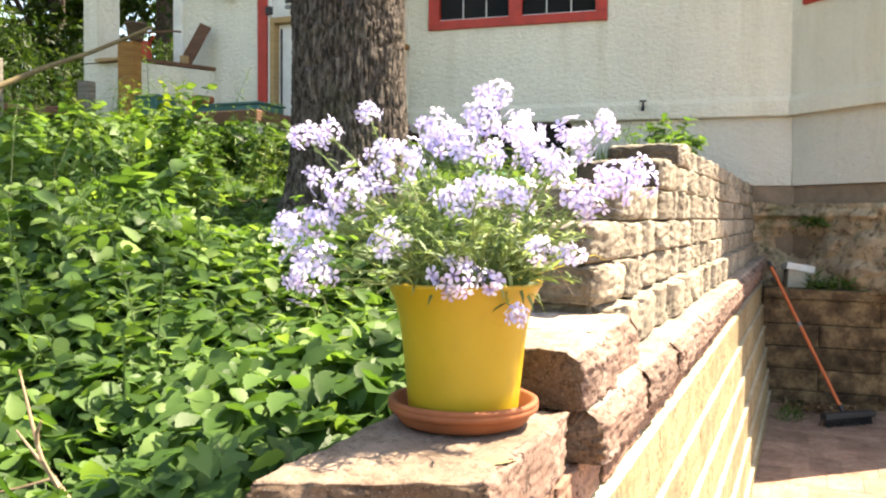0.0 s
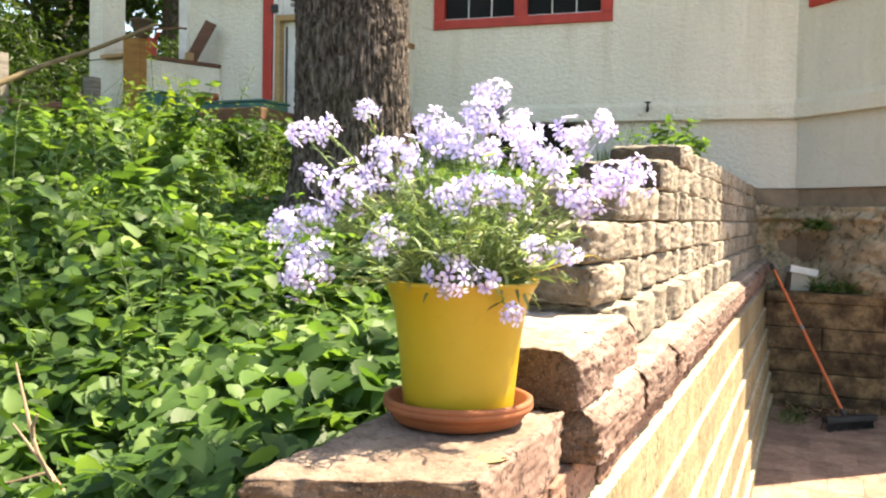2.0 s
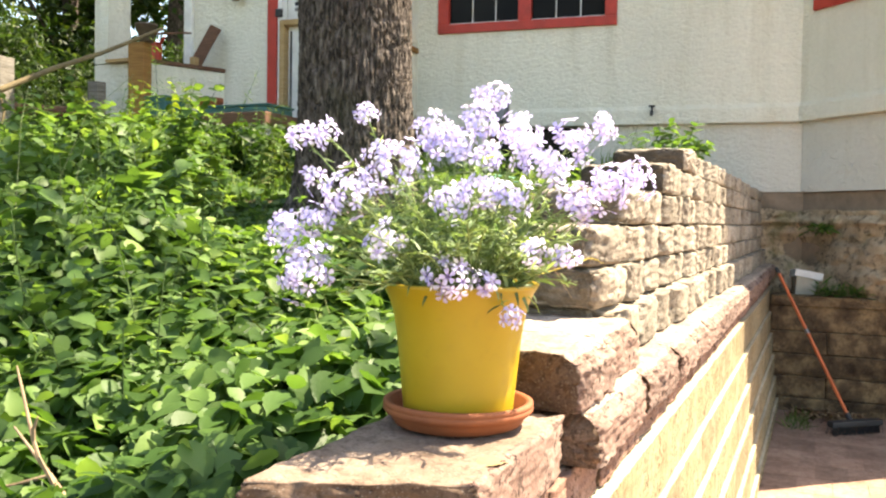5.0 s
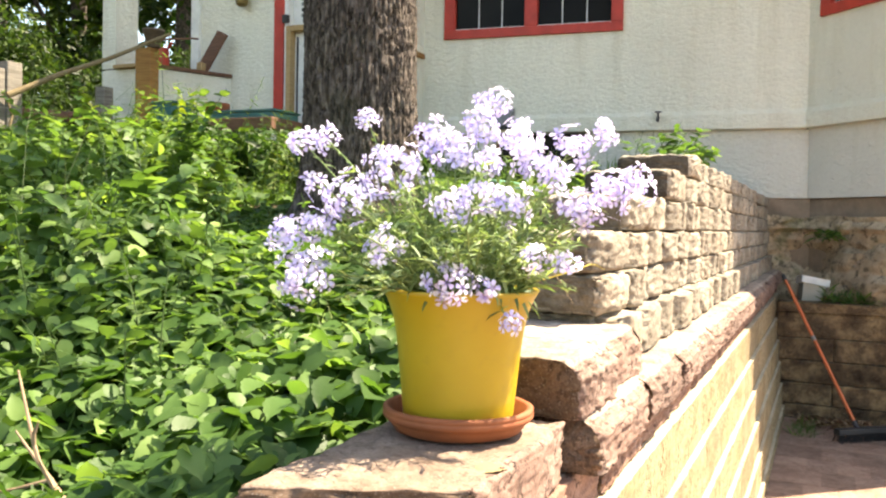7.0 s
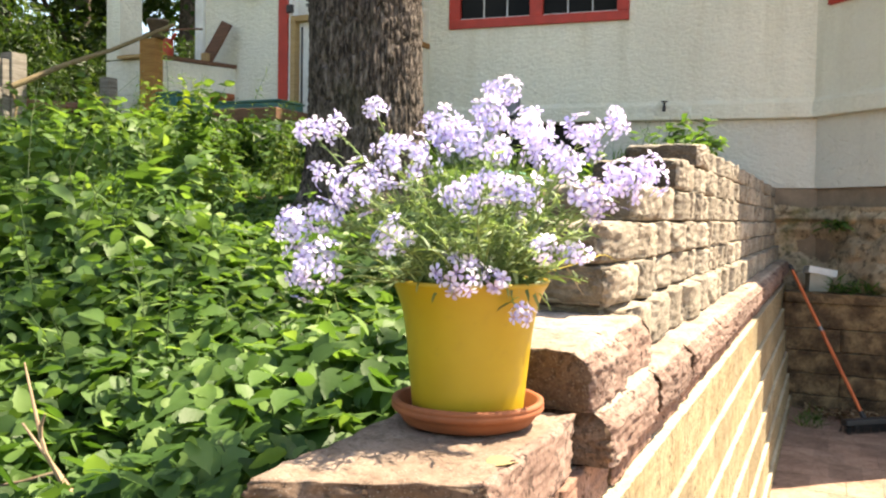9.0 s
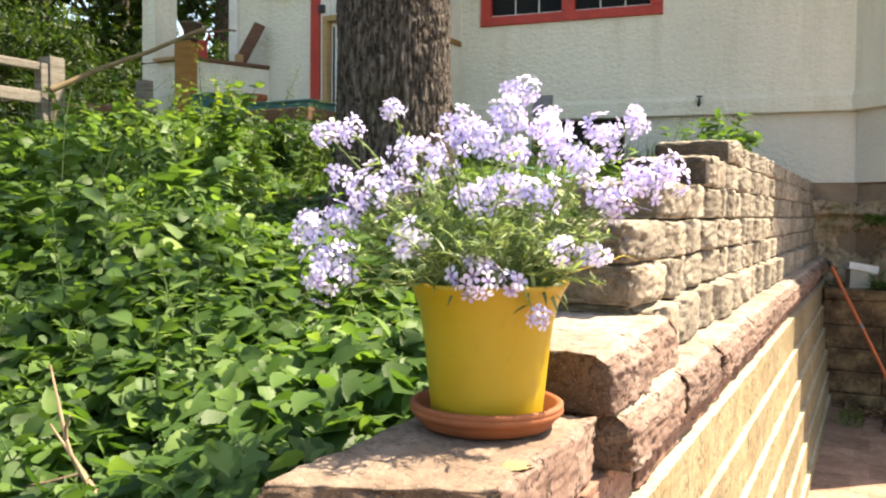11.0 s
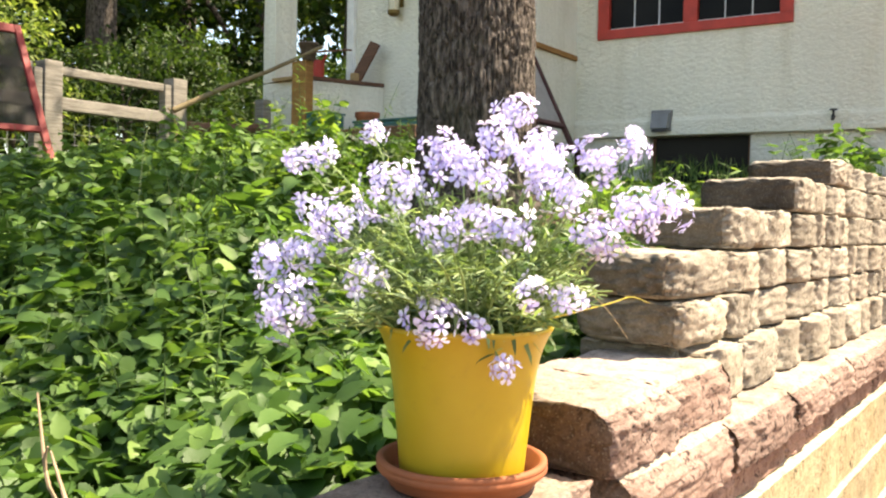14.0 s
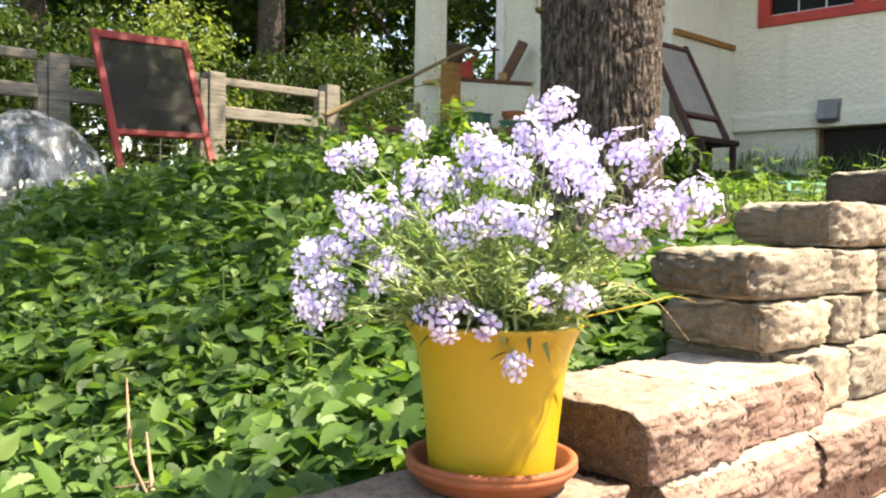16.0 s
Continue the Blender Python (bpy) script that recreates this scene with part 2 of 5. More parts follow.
def tube(path, radii, sides=8, bm=None, cap=True):
    """A tube along a list of points."""
    bm = bm or bmesh.new()
    pts = [Vector(p) for p in path]
    if not isinstance(radii, (list, tuple)):
        radii = [radii] * len(pts)
    rings = []
    for i, p in enumerate(pts):
        d = (pts[min(i + 1, len(pts) - 1)] - pts[max(i - 1, 0)]).normalized()
        a = d.orthogonal().normalized() if i == 0 else (a - d * a.dot(d)).normalized()
        b = d.cross(a)
        rings.append([bm.verts.new(p + (a * math.cos(2 * math.pi * j / sides) + b * math.sin(2 * math.pi * j / sides)) * radii[i]) for j in range(sides)])
    for r, s in zip(rings, rings[1:]):
        for j in range(sides):
            bm.faces.new((r[j], r[(j + 1) % sides], s[(j + 1) % sides], s[j]))
    if cap:
        bm.faces.new(rings[0][::-1])
        bm.faces.new(rings[-1])
    return bm


def lathe(profile, sides=48, bm=None):
    """A turned form from (radius, height) pairs."""
    bm = bm or bmesh.new()
    rings = [[bm.verts.new((r * math.cos(2 * math.pi * j / sides), r * math.sin(2 * math.pi * j / sides), z)) for j in range(sides)] for r, z in profile]
    for r, s in zip(rings, rings[1:]):
        for j in range(sides):
            bm.faces.new((r[j], r[(j + 1) % sides], s[(j + 1) % sides], s[j]))
    bm.faces.new(rings[0][::-1])
    bm.faces.new(rings[-1])
    return bm


def block_mesh(name, seed, size, n=10, edge=0.008, split=0.012, worn=0.003, bull=0.0, mat=None, belly=0.0, cut=0.0, top=None, end=None, facet=0.0, back=0.0):
    """A split-face block centred on its middle, of that size: a broken rough face towards +x, flatter top and ends,
    edges rounded by edge, the upper outer edge further by bull, the face chamfered towards its ends by facet,
    the hind end rounded by back."""
    hx, hy, hz = (v / 2 for v in size)
    off = Vector((seed * 7.31, seed * 3.17, seed * 1.73))
    t = [-1.0 + 2.0 * i / n for i in range(n + 1)]
    t = [math.copysign(1 - (1 - abs(v)) ** 1.35, v) for v in t]
    bm = bmesh.new()
    for ax in range(3):
        for sg in (-1, 1):
            rows = []
            for a in t:
                row = []
                for b in t:
                    p = [0, 0, 0]
                    p[ax], p[(ax + 1) % 3], p[(ax + 2) % 3] = sg, a * sg, b
                    row.append(bm.verts.new(p))
                rows.append(row)
            for i, (r0, r1) in enumerate(zip(rows, rows[1:])):
                for k in range(n):
                    f = bm.faces.new((r0[k], r1[k], r1[k + 1], r0[k + 1]))
                    # upper side smoother and coloured paler as if sunlit, ends and back darker as shade
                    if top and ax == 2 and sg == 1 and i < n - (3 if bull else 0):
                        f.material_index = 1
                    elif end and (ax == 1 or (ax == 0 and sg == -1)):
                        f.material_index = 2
    bmesh.ops.remove_doubles(bm, verts=bm.verts, dist=1e-4)
    for v in bm.verts:
        u = v.co.copy()
        p = Vector((u.x * hx, u.y * hy, u.z * hz))
        if bull:
            ax, az = p.x - hx + bull, p.z - hz + bull
            if ax > 0 and az > 0:
                p.x, p.z = hx - bull + ax * bull / math.hypot(ax, az), hz - bull + az * bull / math.hypot(ax, az)
        r = edge * (1 + 0.6 * noise.noise(p * 20 + off))
        if back and u.x < 0:
            r = max(r, back)
        q = Vector([max(-(h - r), min(h - r, c)) for c, h in zip(p, (hx, hy, hz))])
        d = p - q
        if d.length > 1e-9:
            p = q + d.normalized() * r
        big = noise.noise(p * 9 + off)
        fine = noise.fractal(p * 60 + off, 0.55, 2.2, 5)
        crag = 0.5 - abs(noise.noise(p * 24 - off))
        p.x += (big * split * 0.45 + fine * split * 0.34 + (crag - 0.3) * split * 0.4) * max(0.0, u.x) ** 3
        p.x -= facet * max(0.0, (abs(u.y + 0.25 * big) - 0.45) / 0.55) * max(0.0, u.x) ** 2
        p.x -= (belly * abs(u.y) ** 3.5 + cut * max(0.0, -p.y - hy + 0.11)) * max(0.0, u.x) ** 2
        p.y += (big * worn + fine * worn * 1.6) * u.y
        p.z += (noise.noise(p * 14 - off) * worn + fine * worn * 0.7) * (1 if u.z > 0 else 0.3) * abs(u.z)
        v.co = p
    bmesh.ops.recalc_face_normals(bm, faces=bm.faces)
    me = bpy.data.meshes.new(name)
    bm.to_mesh(me)
    bm.free()
    me.polygons.foreach_set("use_smooth", [True] * len(me.polygons))
    me["size"] = size
    if edge < 0.003:
        me.set_sharp_from_angle(angle=radians(35))
    if mat:
        me.materials.append(mat)
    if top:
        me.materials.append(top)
    if end:
        me.materials.append(end)
    return me


def piece(name, me, parent, lo, hi, rz=0.0):
    """One block filling the box lo..hi as a child of a wall."""
    ob = new(name, me)
    c = [(a + b) / 2 for a, b in zip(lo, hi)]
    s = [(b - a) / k for a, b, k in zip(lo, hi, me["size"])]
    ob.parent = parent
    ob.matrix_basis = Matrix.LocRotScale(c, Euler((0, 0, radians(rz))), s)
    return ob


def lerp(x, xs, ys):
    return float(np.interp(x, xs, ys))


def smooth01(t):
    t = min(1.0, max(0.0, t))
    return t * t * (3 - 2 * t)


# ---- the ground: one sheet ----
WALL_Y = (-1.5, -0.6, 0.0, 0.6, 1.2, 1.8, 3.0, 6.0, 14.0)
WALL_Z = (-0.46, -0.32, -0.16, -0.02, 0.18, 0.38, 0.47, 0.66, 1.2)
FAR_Y = (-3.0, -1.5, 0.0, 1.0, 3.0, 6.0, 14.0)
FAR_Z = (-0.3, -0.2, 0.1, 0.28, 0.62, 0.88, 1.4)


def ground_z(x, y):
    a = smooth01((-x - 0.3) / 4.6)
    z = lerp(y, WALL_Y, WALL_Z) * (1 - a) + lerp(y, FAR_Y, FAR_Z) * a
    return z + 0.03 * noise.noise(Vector((x * 1.3, y * 1.3, 4.0)))


FLOOR_Z = -1.1


def build_ground():
    xs = sorted(set([-900, -300, -100, -50, -30] + [round(-20 + i * 1.0, 3) for i in range(14)] + [round(-6 + i * 0.2, 3) for i in range(29)] + [-0.24, -0.2, 0.0, 0.5, 3, 10, 30, 100, 300, 900]))
    ys = sorted(set([-900, -300, -100, -30, -12, -6] + [round(-3 + i * 0.2, 3) for i in range(56)] + [10, 14, 20, 30, 60, 120, 300, 900]))
    verts, faces = [], []
    for y in ys:
        for x in xs:
            z = ground_z(x, y) if x < -0.22 else FLOOR_Z - 0.06
            if x > -0.22 and y > 6.7:
                z = 0.4
            verts.append((x, y, z))
    w = len(xs)
    for j in range(len(ys) - 1):
        for i in range(w - 1):
            faces.append((j * w + i, j * w + i + 1, (j + 1) * w + i + 1, (j + 1) * w + i))
    ob = obj("ground", verts, faces, M_SOIL, True)
    tagged(ob, "dark garden soil with litter, sloping up behind the wall", "ground", kind="structure")


build_ground()


# ---- house ----
# main wall runs along a line turned a little from x; a 45 degree bay follows on its near end
def house_y(x):
    return 6.28 + 0.1 * x


HOUSE_RZ = math.degrees(math.atan(0.1))
HOUSE_M = pose(0.195, 6.30, 0, 0, 0, HOUSE_RZ)         # local x runs back along the wall towards -x
WING = 2.0                                            # length of the angled bay wall, set so its unseen end casts the shade edge
TOP = 4.6
PY = 4.95                                             # face of the porch front wall


def wall_with_holes(name, length, z0, z1, thick, holes, mat, m, parent=None, label="", x0=0.0):
    """A wall along local x from x0, face at local y = 0, body behind it, with rectangular openings."""
    bm = bmesh.new()
    xs = sorted({x0, x0 + length, *[v for h in holes for v in h[:2]]})
    zs = sorted({z0, z1, *[v for h in holes for v in h[2:]]})
    for a, b in zip(xs, xs[1:]):
        for c, d in zip(zs, zs[1:]):
            cx, cz = (a + b) / 2, (c + d) / 2
            if not any(h[0] < cx < h[1] and h[2] < cz < h[3] for h in holes):
                box((a, 0, c), (b, thick, d), bm=bm)
    bmesh.ops.remove_doubles(bm, verts=bm.verts, dist=1e-4)
    doubles = [f for f in bm.faces if sum(1 for g in bm.faces if g is not f and (g.calc_center_median() - f.calc_center_median()).length < 1e-4)]
    bmesh.ops.delete(bm, geom=doubles, context="FACES")
    bmesh.ops.transform(bm, matrix=m, verts=bm.verts)
    return part(name, bm, mat, parent, label)


def window_unit(name, m, w, h, sashes, label):
    """A painted casing with sashes; local x along the wall, y = 0 the wall face, z up from the sill."""
    win = thing(name, label=label, category="window", kind="structure")
    win.matrix_world = m
    t = 0.105
    for nm, lo, hi in (("casing", (0, -0.03, 0), (w, 0.05, 0.085)), ("casing", (0, -0.03, h - t), (w, 0.05, h)),
                       ("casing", (0, -0.028, 0.085), (t, 0.05, h - t)), ("casing", (w - t, -0.028, 0.085), (w, 0.05, h - t))):
        part(nm, box(lo, hi, 0.006), M_WINRED, win)
    mull = 0.12
    span = (w - 2 * t - mull * (sashes - 1)) / sashes
    for s in range(sashes):
        a = t + s * (span + mull)
        if s:
            part("mullion", box((a - mull, -0.025, 0.085), (a, 0.05, h - t), 0.006), M_WINRED, win)
        part("sash_rail", box((a, 0.005, 0.085), (a + span, 0.05, 0.097), 0.002), M_TRIMW, win)
        p = part("pane", box((a, 0.03, 0.097), (a + span, 0.036, h - t)), M_GLASS, win)
        for k in (1, 2):
            x = a + span * k / 3
            part("muntin", box((x - 0.0045, 0.02, 0.0972), (x + 0.0045, 0.0295, h - t)), M_LEADS, p, "pale lead strip")
    # Dark sheet in place of the room's shade behind the panes.
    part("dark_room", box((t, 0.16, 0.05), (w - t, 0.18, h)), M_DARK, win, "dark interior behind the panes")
    return win


def build_house():
    m = HOUSE_M
    ML = 3.40                                                  # length of the main wall, towards -x
    win_x0, win_x1 = -3.0 - 0.195, -1.33 - 0.195
    w = wall_with_holes("wall_main", ML, 1.18, TOP, 0.22, [(win_x0 + 0.06, win_x1 - 0.06, 2.12, 3.4)], M_STUCCO, m, x0=-ML)
    tagged(w, "white rough stucco house wall", "wall", kind="structure")
    f = wall_with_holes("wall_foundation", ML + 0.12, 0.601, 1.178, 0.2, [(-2.70, -1.84, 0.66, 1.177)], M_FOUND, m @ pose(0, 0.035, 0), x0=-ML)
    tagged(f, "weathered pale foundation wall under the stucco", "wall", kind="structure")
    bm = box((-ML, -0.035, 1.18), (0.0, 0.0, 1.345), 0.012)
    for v in bm.verts:
        if v.co.z > 1.3 and v.co.y < -0.02:
            v.co.z -= 0.03
    bmesh.ops.transform(bm, matrix=m, verts=bm.verts)
    tagged(part("trim_belt", bm, M_STUCCO), "projecting stucco water table band", "trim", kind="structure")
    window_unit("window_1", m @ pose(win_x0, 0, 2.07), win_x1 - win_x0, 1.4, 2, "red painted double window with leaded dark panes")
    bw = thing("window_3", label="dark basement window opening under the band", category="window", kind="structure")
    bw.matrix_world = m @ pose(-2.70, 0.06, 0.66)
    part("frame", box((0, 0.06, 0.0), (0.86, 0.1, 0.05), 0.004), M_WOODDK, bw)
    part("frame", box((0, 0.06, 0.05), (0.03, 0.1, 0.517), 0.004), M_WOODDK, bw)
    part("frame", box((0.83, 0.06, 0.05), (0.86, 0.1, 0.517), 0.004), M_WOODDK, bw)
    # Dark pane put where the opening is only an unlit recess.
    part("pane", box((0.03, 0.08, 0.05), (0.83, 0.086, 0.517)), M_GLASS, bw)
    # 45 degree bay
    b = pose(0.195, 6.30, 0, 0, 0, -43.5)
    w2x = 0.13
    w = wall_with_holes("wall_bay", WING, 1.18, TOP, 0.22, [(w2x + 0.06, w2x + 1.5, 2.12, 3.4)], M_STUCCO, b)
    tagged(w, "white rough stucco wall of the angled bay", "wall", kind="structure")
    f = wall_with_holes("wall_foundation_bay", WING, 0.6, 1.178, 0.2, [], M_FOUND, b @ pose(0, 0.035, 0))
    tagged(f, "weathered pale foundation wall of the bay", "wall", kind="structure")
    bm = box((0, -0.035, 1.18), (WING, 0.0, 1.345), 0.012)
    for v in bm.verts:
        if v.co.z > 1.3 and v.co.y < -0.02:
            v.co.z -= 0.03
    bmesh.ops.transform(bm, matrix=b, verts=bm.verts)
    tagged(part("trim_belt_bay", bm, M_STUCCO), "projecting stucco water table band of the bay", "trim", kind="structure")
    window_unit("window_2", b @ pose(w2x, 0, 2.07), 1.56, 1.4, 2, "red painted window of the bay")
    # unseen closing wall added beyond the bay corner that casts the shade, never entered
    end = b @ Vector((WING, 0, 0))
    bm = box((end.x - 0.02, end.y + 0.03, -1.2), (end.x + 0.2, end.y + 6.0, TOP))
    tagged(part("wall_east", bm, M_STUCCO), "unseen white stucco wall added beyond the bay", "wall", kind="structure")
    # porch room: side wall facing +x and front wall with the door
    corner = m @ Vector((-ML, 0, 0))
    bm = box((corner.x - 0.2, PY + 0.201, 0.5), (corner.x, corner.y + 0.2, TOP))
    tagged(part("wall_porch_side", bm, M_STUCCO), "white stucco side wall of the porch room", "wall", kind="structure")
    return corner


def build_footing():
    bm = box((-0.45, 0.05, -0.3), (0.1, 0.2, 0.60), 0.01)
    bmesh.ops.transform(bm, matrix=HOUSE_M, verts=bm.verts)
    tagged(part("wall_footing", bm, M_FOOTING), "brown rendered footing under the foundation", "wall", kind="structure")
    bm = box((-0.12, 0.07, -0.3), (WING, 0.2, 0.599), 0.01)
    bmesh.ops.transform(bm, matrix=pose(0.195, 6.30, 0, 0, 0, -43.5), verts=bm.verts)
    tagged(part("wall_footing_bay", bm, M_FOOTING), "brown rendered footing under the bay", "wall", kind="structure")


M_FOOTING = plain("brown_render", (0.27, 0.2, 0.14), 0.9, vary=0.35, scale=6, bump=0.4)
CORNER = build_house()
build_footing()


def build_roof():
    """Unseen eaves and roof planes over the main house and the porch, above the view, added for their shade."""
    bm = box((-3.75, -0.45, TOP + 0.002), (0.1, 4.0, TOP + 0.14), 0.01)
    bmesh.ops.transform(bm, matrix=HOUSE_M, verts=bm.verts)
    tagged(part("roof_main", bm, M_SHINGLE), "unseen dark shingled roof with eaves, added over the house for shade", "roof", kind="structure")
    # Porch roof cut back so that sun still reaches the fence.
    bm = box((-5.85, 4.52, 4.35), (-3.25, PY - 0.002, 4.47), 0.01)
    tagged(part("roof_porch", bm, M_SHINGLE), "unseen dark shingled porch roof, added for shade", "roof", kind="structure")
    bm = box((-5.48, 4.2, 4.2), (-4.2, 4.62, 4.349), 0.01)
    tagged(part("trim_beam", bm, M_TRIMW), "unseen white beam under the added porch roof", "trim", kind="structure")


M_SHINGLE = plain("grey_shingle", (0.08, 0.075, 0.07), 0.9)
build_roof()


# ---- porch ----
PORCH_Z = 1.12


def build_porch():
    cx = CORNER.x
    w = wall_with_holes("wall_porch_front", 5.11 + cx, PORCH_Z, TOP, 0.2, [(1.04, 1.86, PORCH_Z, 3.4)], M_STUCCO, pose(-5.11, PY, 0))
    tagged(w, "white stucco porch wall beside the entrance", "wall", kind="structure")
    fl = part("floor_porch", box((-5.3, 3.95, PORCH_Z - 0.1), (cx - 0.3, PY, PORCH_Z), 0.01), M_WOODDK)
    tagged(fl, "worn dark porch floor boards", "floor", kind="structure")
    bs = part("wall_porch_base", box((-5.25, 4.02, 0.4), (cx - 0.35, PY - 0.05, PORCH_Z - 0.105)), M_FOUND)
    tagged(bs, "pale base wall under the porch floor", "wall", kind="structure")
    b2 = part("wall_porch_foot", box((cx - 0.349, PY + 0.02, 0.4), (cx - 0.01, PY + 0.2, PORCH_Z - 0.002)), M_FOUND)
    tagged(b2, "pale foundation under the porch corner", "wall", kind="structure")
    door = thing("door_1", (-4.07, PY, PORCH_Z), label="white panelled door in a tan frame with red trim", category="door", kind="structure")
    part("trim", box((-0.11, -0.03, 0.0), (-0.012, 0.02, 2.15), 0.006), M_WINRED, door, "red painted door trim")
    part("frame", box((0.03, -0.045, 0.0), (0.078, 0.08, 0.935), 0.005), M_WOODTAN, door)
    part("frame", box((0.0781, -0.04, 0.885), (0.8, 0.07, 0.935), 0.005), M_WOODTAN, door)
    part("frame", box((-0.011, -0.01, 0.0), (0.0295, 0.08, 2.1), 0.003), M_TRIMW, door)
    part("leaf", box((0.0785, 0.03, 0.0), (0.8, 0.07, 0.884), 0.004), M_TRIMW, door)
    leaf = part("leaf", box((0.0, 0.085, 0.0), (0.82, 0.12, 2.079), 0.004), M_TRIMW, door)
    for k in range(5):
        part("louvre", box((0.12, 0.06, 1.03 + k * 0.05), (0.8, 0.083, 1.06 + k * 0.05), 0.003), M_DARK if k % 2 else M_GREYMETAL, leaf)
    part("hinge_cap", box((0.0, -0.07, 0.96), (0.06, -0.03, 1.03), 0.008), M_DARK, door)
    part("iron_rod", tube([(0.15, -0.035, 0.02), (0.15, -0.035, 0.83)], 0.01, 8), M_DARK, door, "dark iron rod")
    # low side wall of the porch and its timber cap
    lm = pose(-4.96, 4.31, 0, 0, 0, math.degrees(math.atan2(0.638, 0.30)))
    lw = part("wall_porch_low", box((0, 0, PORCH_Z), (0.70, 0.16, 1.63), 0.006, lm), M_STUCCO)
    tagged(lw, "low white stucco porch wall", "wall", kind="structure")
    cp = part("trim_cap", box((0, -0.02, 1.632), (0.70, 0.18, 1.665), 0.006, lm), M_WOODDK)
    tagged(cp, "brown timber cap on the low porch wall", "trim", kind="structure")
    # square column on a wider pier, with a brown post beside it
    col = thing("porch_column", (-5.37, 4.3, PORCH_Z - 0.3), label="white stucco porch column on a wider pier", category="column")
    bm = box((-0.115, -0.1, 0.81), (0.045, 0.16, 4.198 - PORCH_Z + 0.3))
    for v in bm.verts:
        if v.co.z > 2:
            v.co.x *= 0.85
    part("shaft", bm, M_STUCCO, col)
    part("pier", box((-0.12, -0.1, 0), (0.30, 0.2, 0.80), 0.01), M_STUCCO, col)
    part("shelf", box((0.07, -0.16, 0.801), (0.32, 0.2, 0.83), 0.004), M_WOODTAN, col, "pale timber cleat")
    bp = thing("wooden_post", (-4.90, 4.13, 0.75), label="orange-brown square timber post beside the porch column", category="post")
    part("shaft", box((-0.085, -0.05, 0), (0.085, 0.05, 1.01), 0.01), M_WOODBR, bp)
    tagged(part("trim_jamb", box((-5.112, PY - 0.045, PORCH_Z), (-5.02, PY - 0.001, TOP - 0.3), 0.008), M_TRIMW), "white painted corner trim at the end of the porch wall", "trim", kind="structure")
    bp2 = thing("weathered_pail", (-4.83, 4.13, 1.762), label="weathered brown clay pail standing on the timber post", category="pail")
    part("body", lathe([(0.05, 0), (0.055, 0.004), (0.085, 0.13), (0.092, 0.132), (0.092, 0.15), (0.08, 0.15), (0.05, 0.02), (0.01, 0.018)], 24), M_PAIL, bp2, smooth=True)
    part("handle", tube([(-0.086, 0, 0.14), (-0.07, 0.0, 0.19), (0.0, 0, 0.215), (0.07, 0, 0.19), (0.086, 0, 0.14)], 0.004, 6), M_DARK, bp2)
    # leaning board, red can, boxes
    bd = thing("leaning_board", (-4.82, 4.72, 1.667), label="brown wooden board leaning on the porch wall cap", category="board")
    part("plank", box((-0.06, -0.012, 0), (0.06, 0.012, 0.4), 0.004, Matrix.Rotation(radians(24), 4, "Y") @ Matrix.Rotation(radians(-14), 4, "X")), M_WOODDK, bd)
    part("foot", box((-0.01, -0.06, 0.0), (0.05, 0.0, 0.07), 0.008), M_WOODTAN, bd)
    can = thing("red_can", (-5.0, 4.42, 1.667), label="red metal can on the porch wall cap", category="can")
    part("body", lathe([(0.05, 0), (0.055, 0.01), (0.055, 0.14), (0.045, 0.16)], 20), M_WINRED, can)
    part("spout", tube([(0.03, 0, 0.12), (0.1, 0, 0.2)], 0.012, 8), M_WINRED, can)
    for nm, x, y, sx, sy, sz, mat, lab in (("storage_tub", -4.74, 4.22, 0.3, 0.24, 0.17, "teal", "teal plastic storage tub on the porch floor"),
                                           ("plastic_tray", -3.98, 4.35, 0.7, 0.35, 0.075, "teal", "dark teal plastic lid lying at the porch edge"),
                                           ("boot_tray", -4.25, 4.6, 0.3, 0.22, 0.09, "dark", "dark tray on the porch floor")):
        t = thing(nm, (x, y, PORCH_Z), label=lab, category="container")
        body = part("body", box((-sx / 2, -sy / 2, 0), (sx / 2, sy / 2, sz), 0.015), M_TEAL if mat == "teal" else M_DARK, t)
        part("rim", box((-sx / 2 - 0.01, -sy / 2 - 0.01, sz + 0.001), (sx / 2 + 0.01, sy / 2 + 0.01, sz + 0.02), 0.006), M_TEAL if mat == "teal" else M_DARK, body)
    cp2 = thing("clay_pot", (-4.42, 4.45, PORCH_Z), label="brown clay pot on the porch floor", category="pot")
    part("body", lathe([(0.07, 0), (0.1, 0.16), (0.11, 0.16), (0.11, 0.2), (0.09, 0.2), (0.08, 0.05)], 24), M_TERRA, cp2)
    # wall lamp
    lp = thing("wall_lantern", (-4.48, PY, 2.25), label="brass and glass wall lantern beside the door", category="lantern")
    part("back_plate", box((-0.04, -0.03, 0.1), (0.04, 0.0, 0.3), 0.008), M_BRASS, lp)
    part("base", lathe([(0.03, 0), (0.055, 0.02), (0.06, 0.05)], 12), M_BRASS, lp).location = (0, -0.1, 0)
    part("glass", lathe([(0.05, 0.052), (0.06, 0.28)], 8), M_LAMPGLASS, lp).location = (0, -0.1, 0)
    part("cap", lathe([(0.075, 0.281), (0.03, 0.36), (0.01, 0.4)], 8), M_BRASS, lp).location = (0, -0.1, 0)
    # plank on the side wall, vent hood, pipe stub, leaning frame
    pl = thing("wall_plank", (cx + 0.001, PY, 1.915), label="brown plank fixed along the porch side wall", category="plank")
    part("board", box((0.0, 0.03, -0.022), (0.025, 0.98, 0.026), 0.005), M_WOODBR, pl)
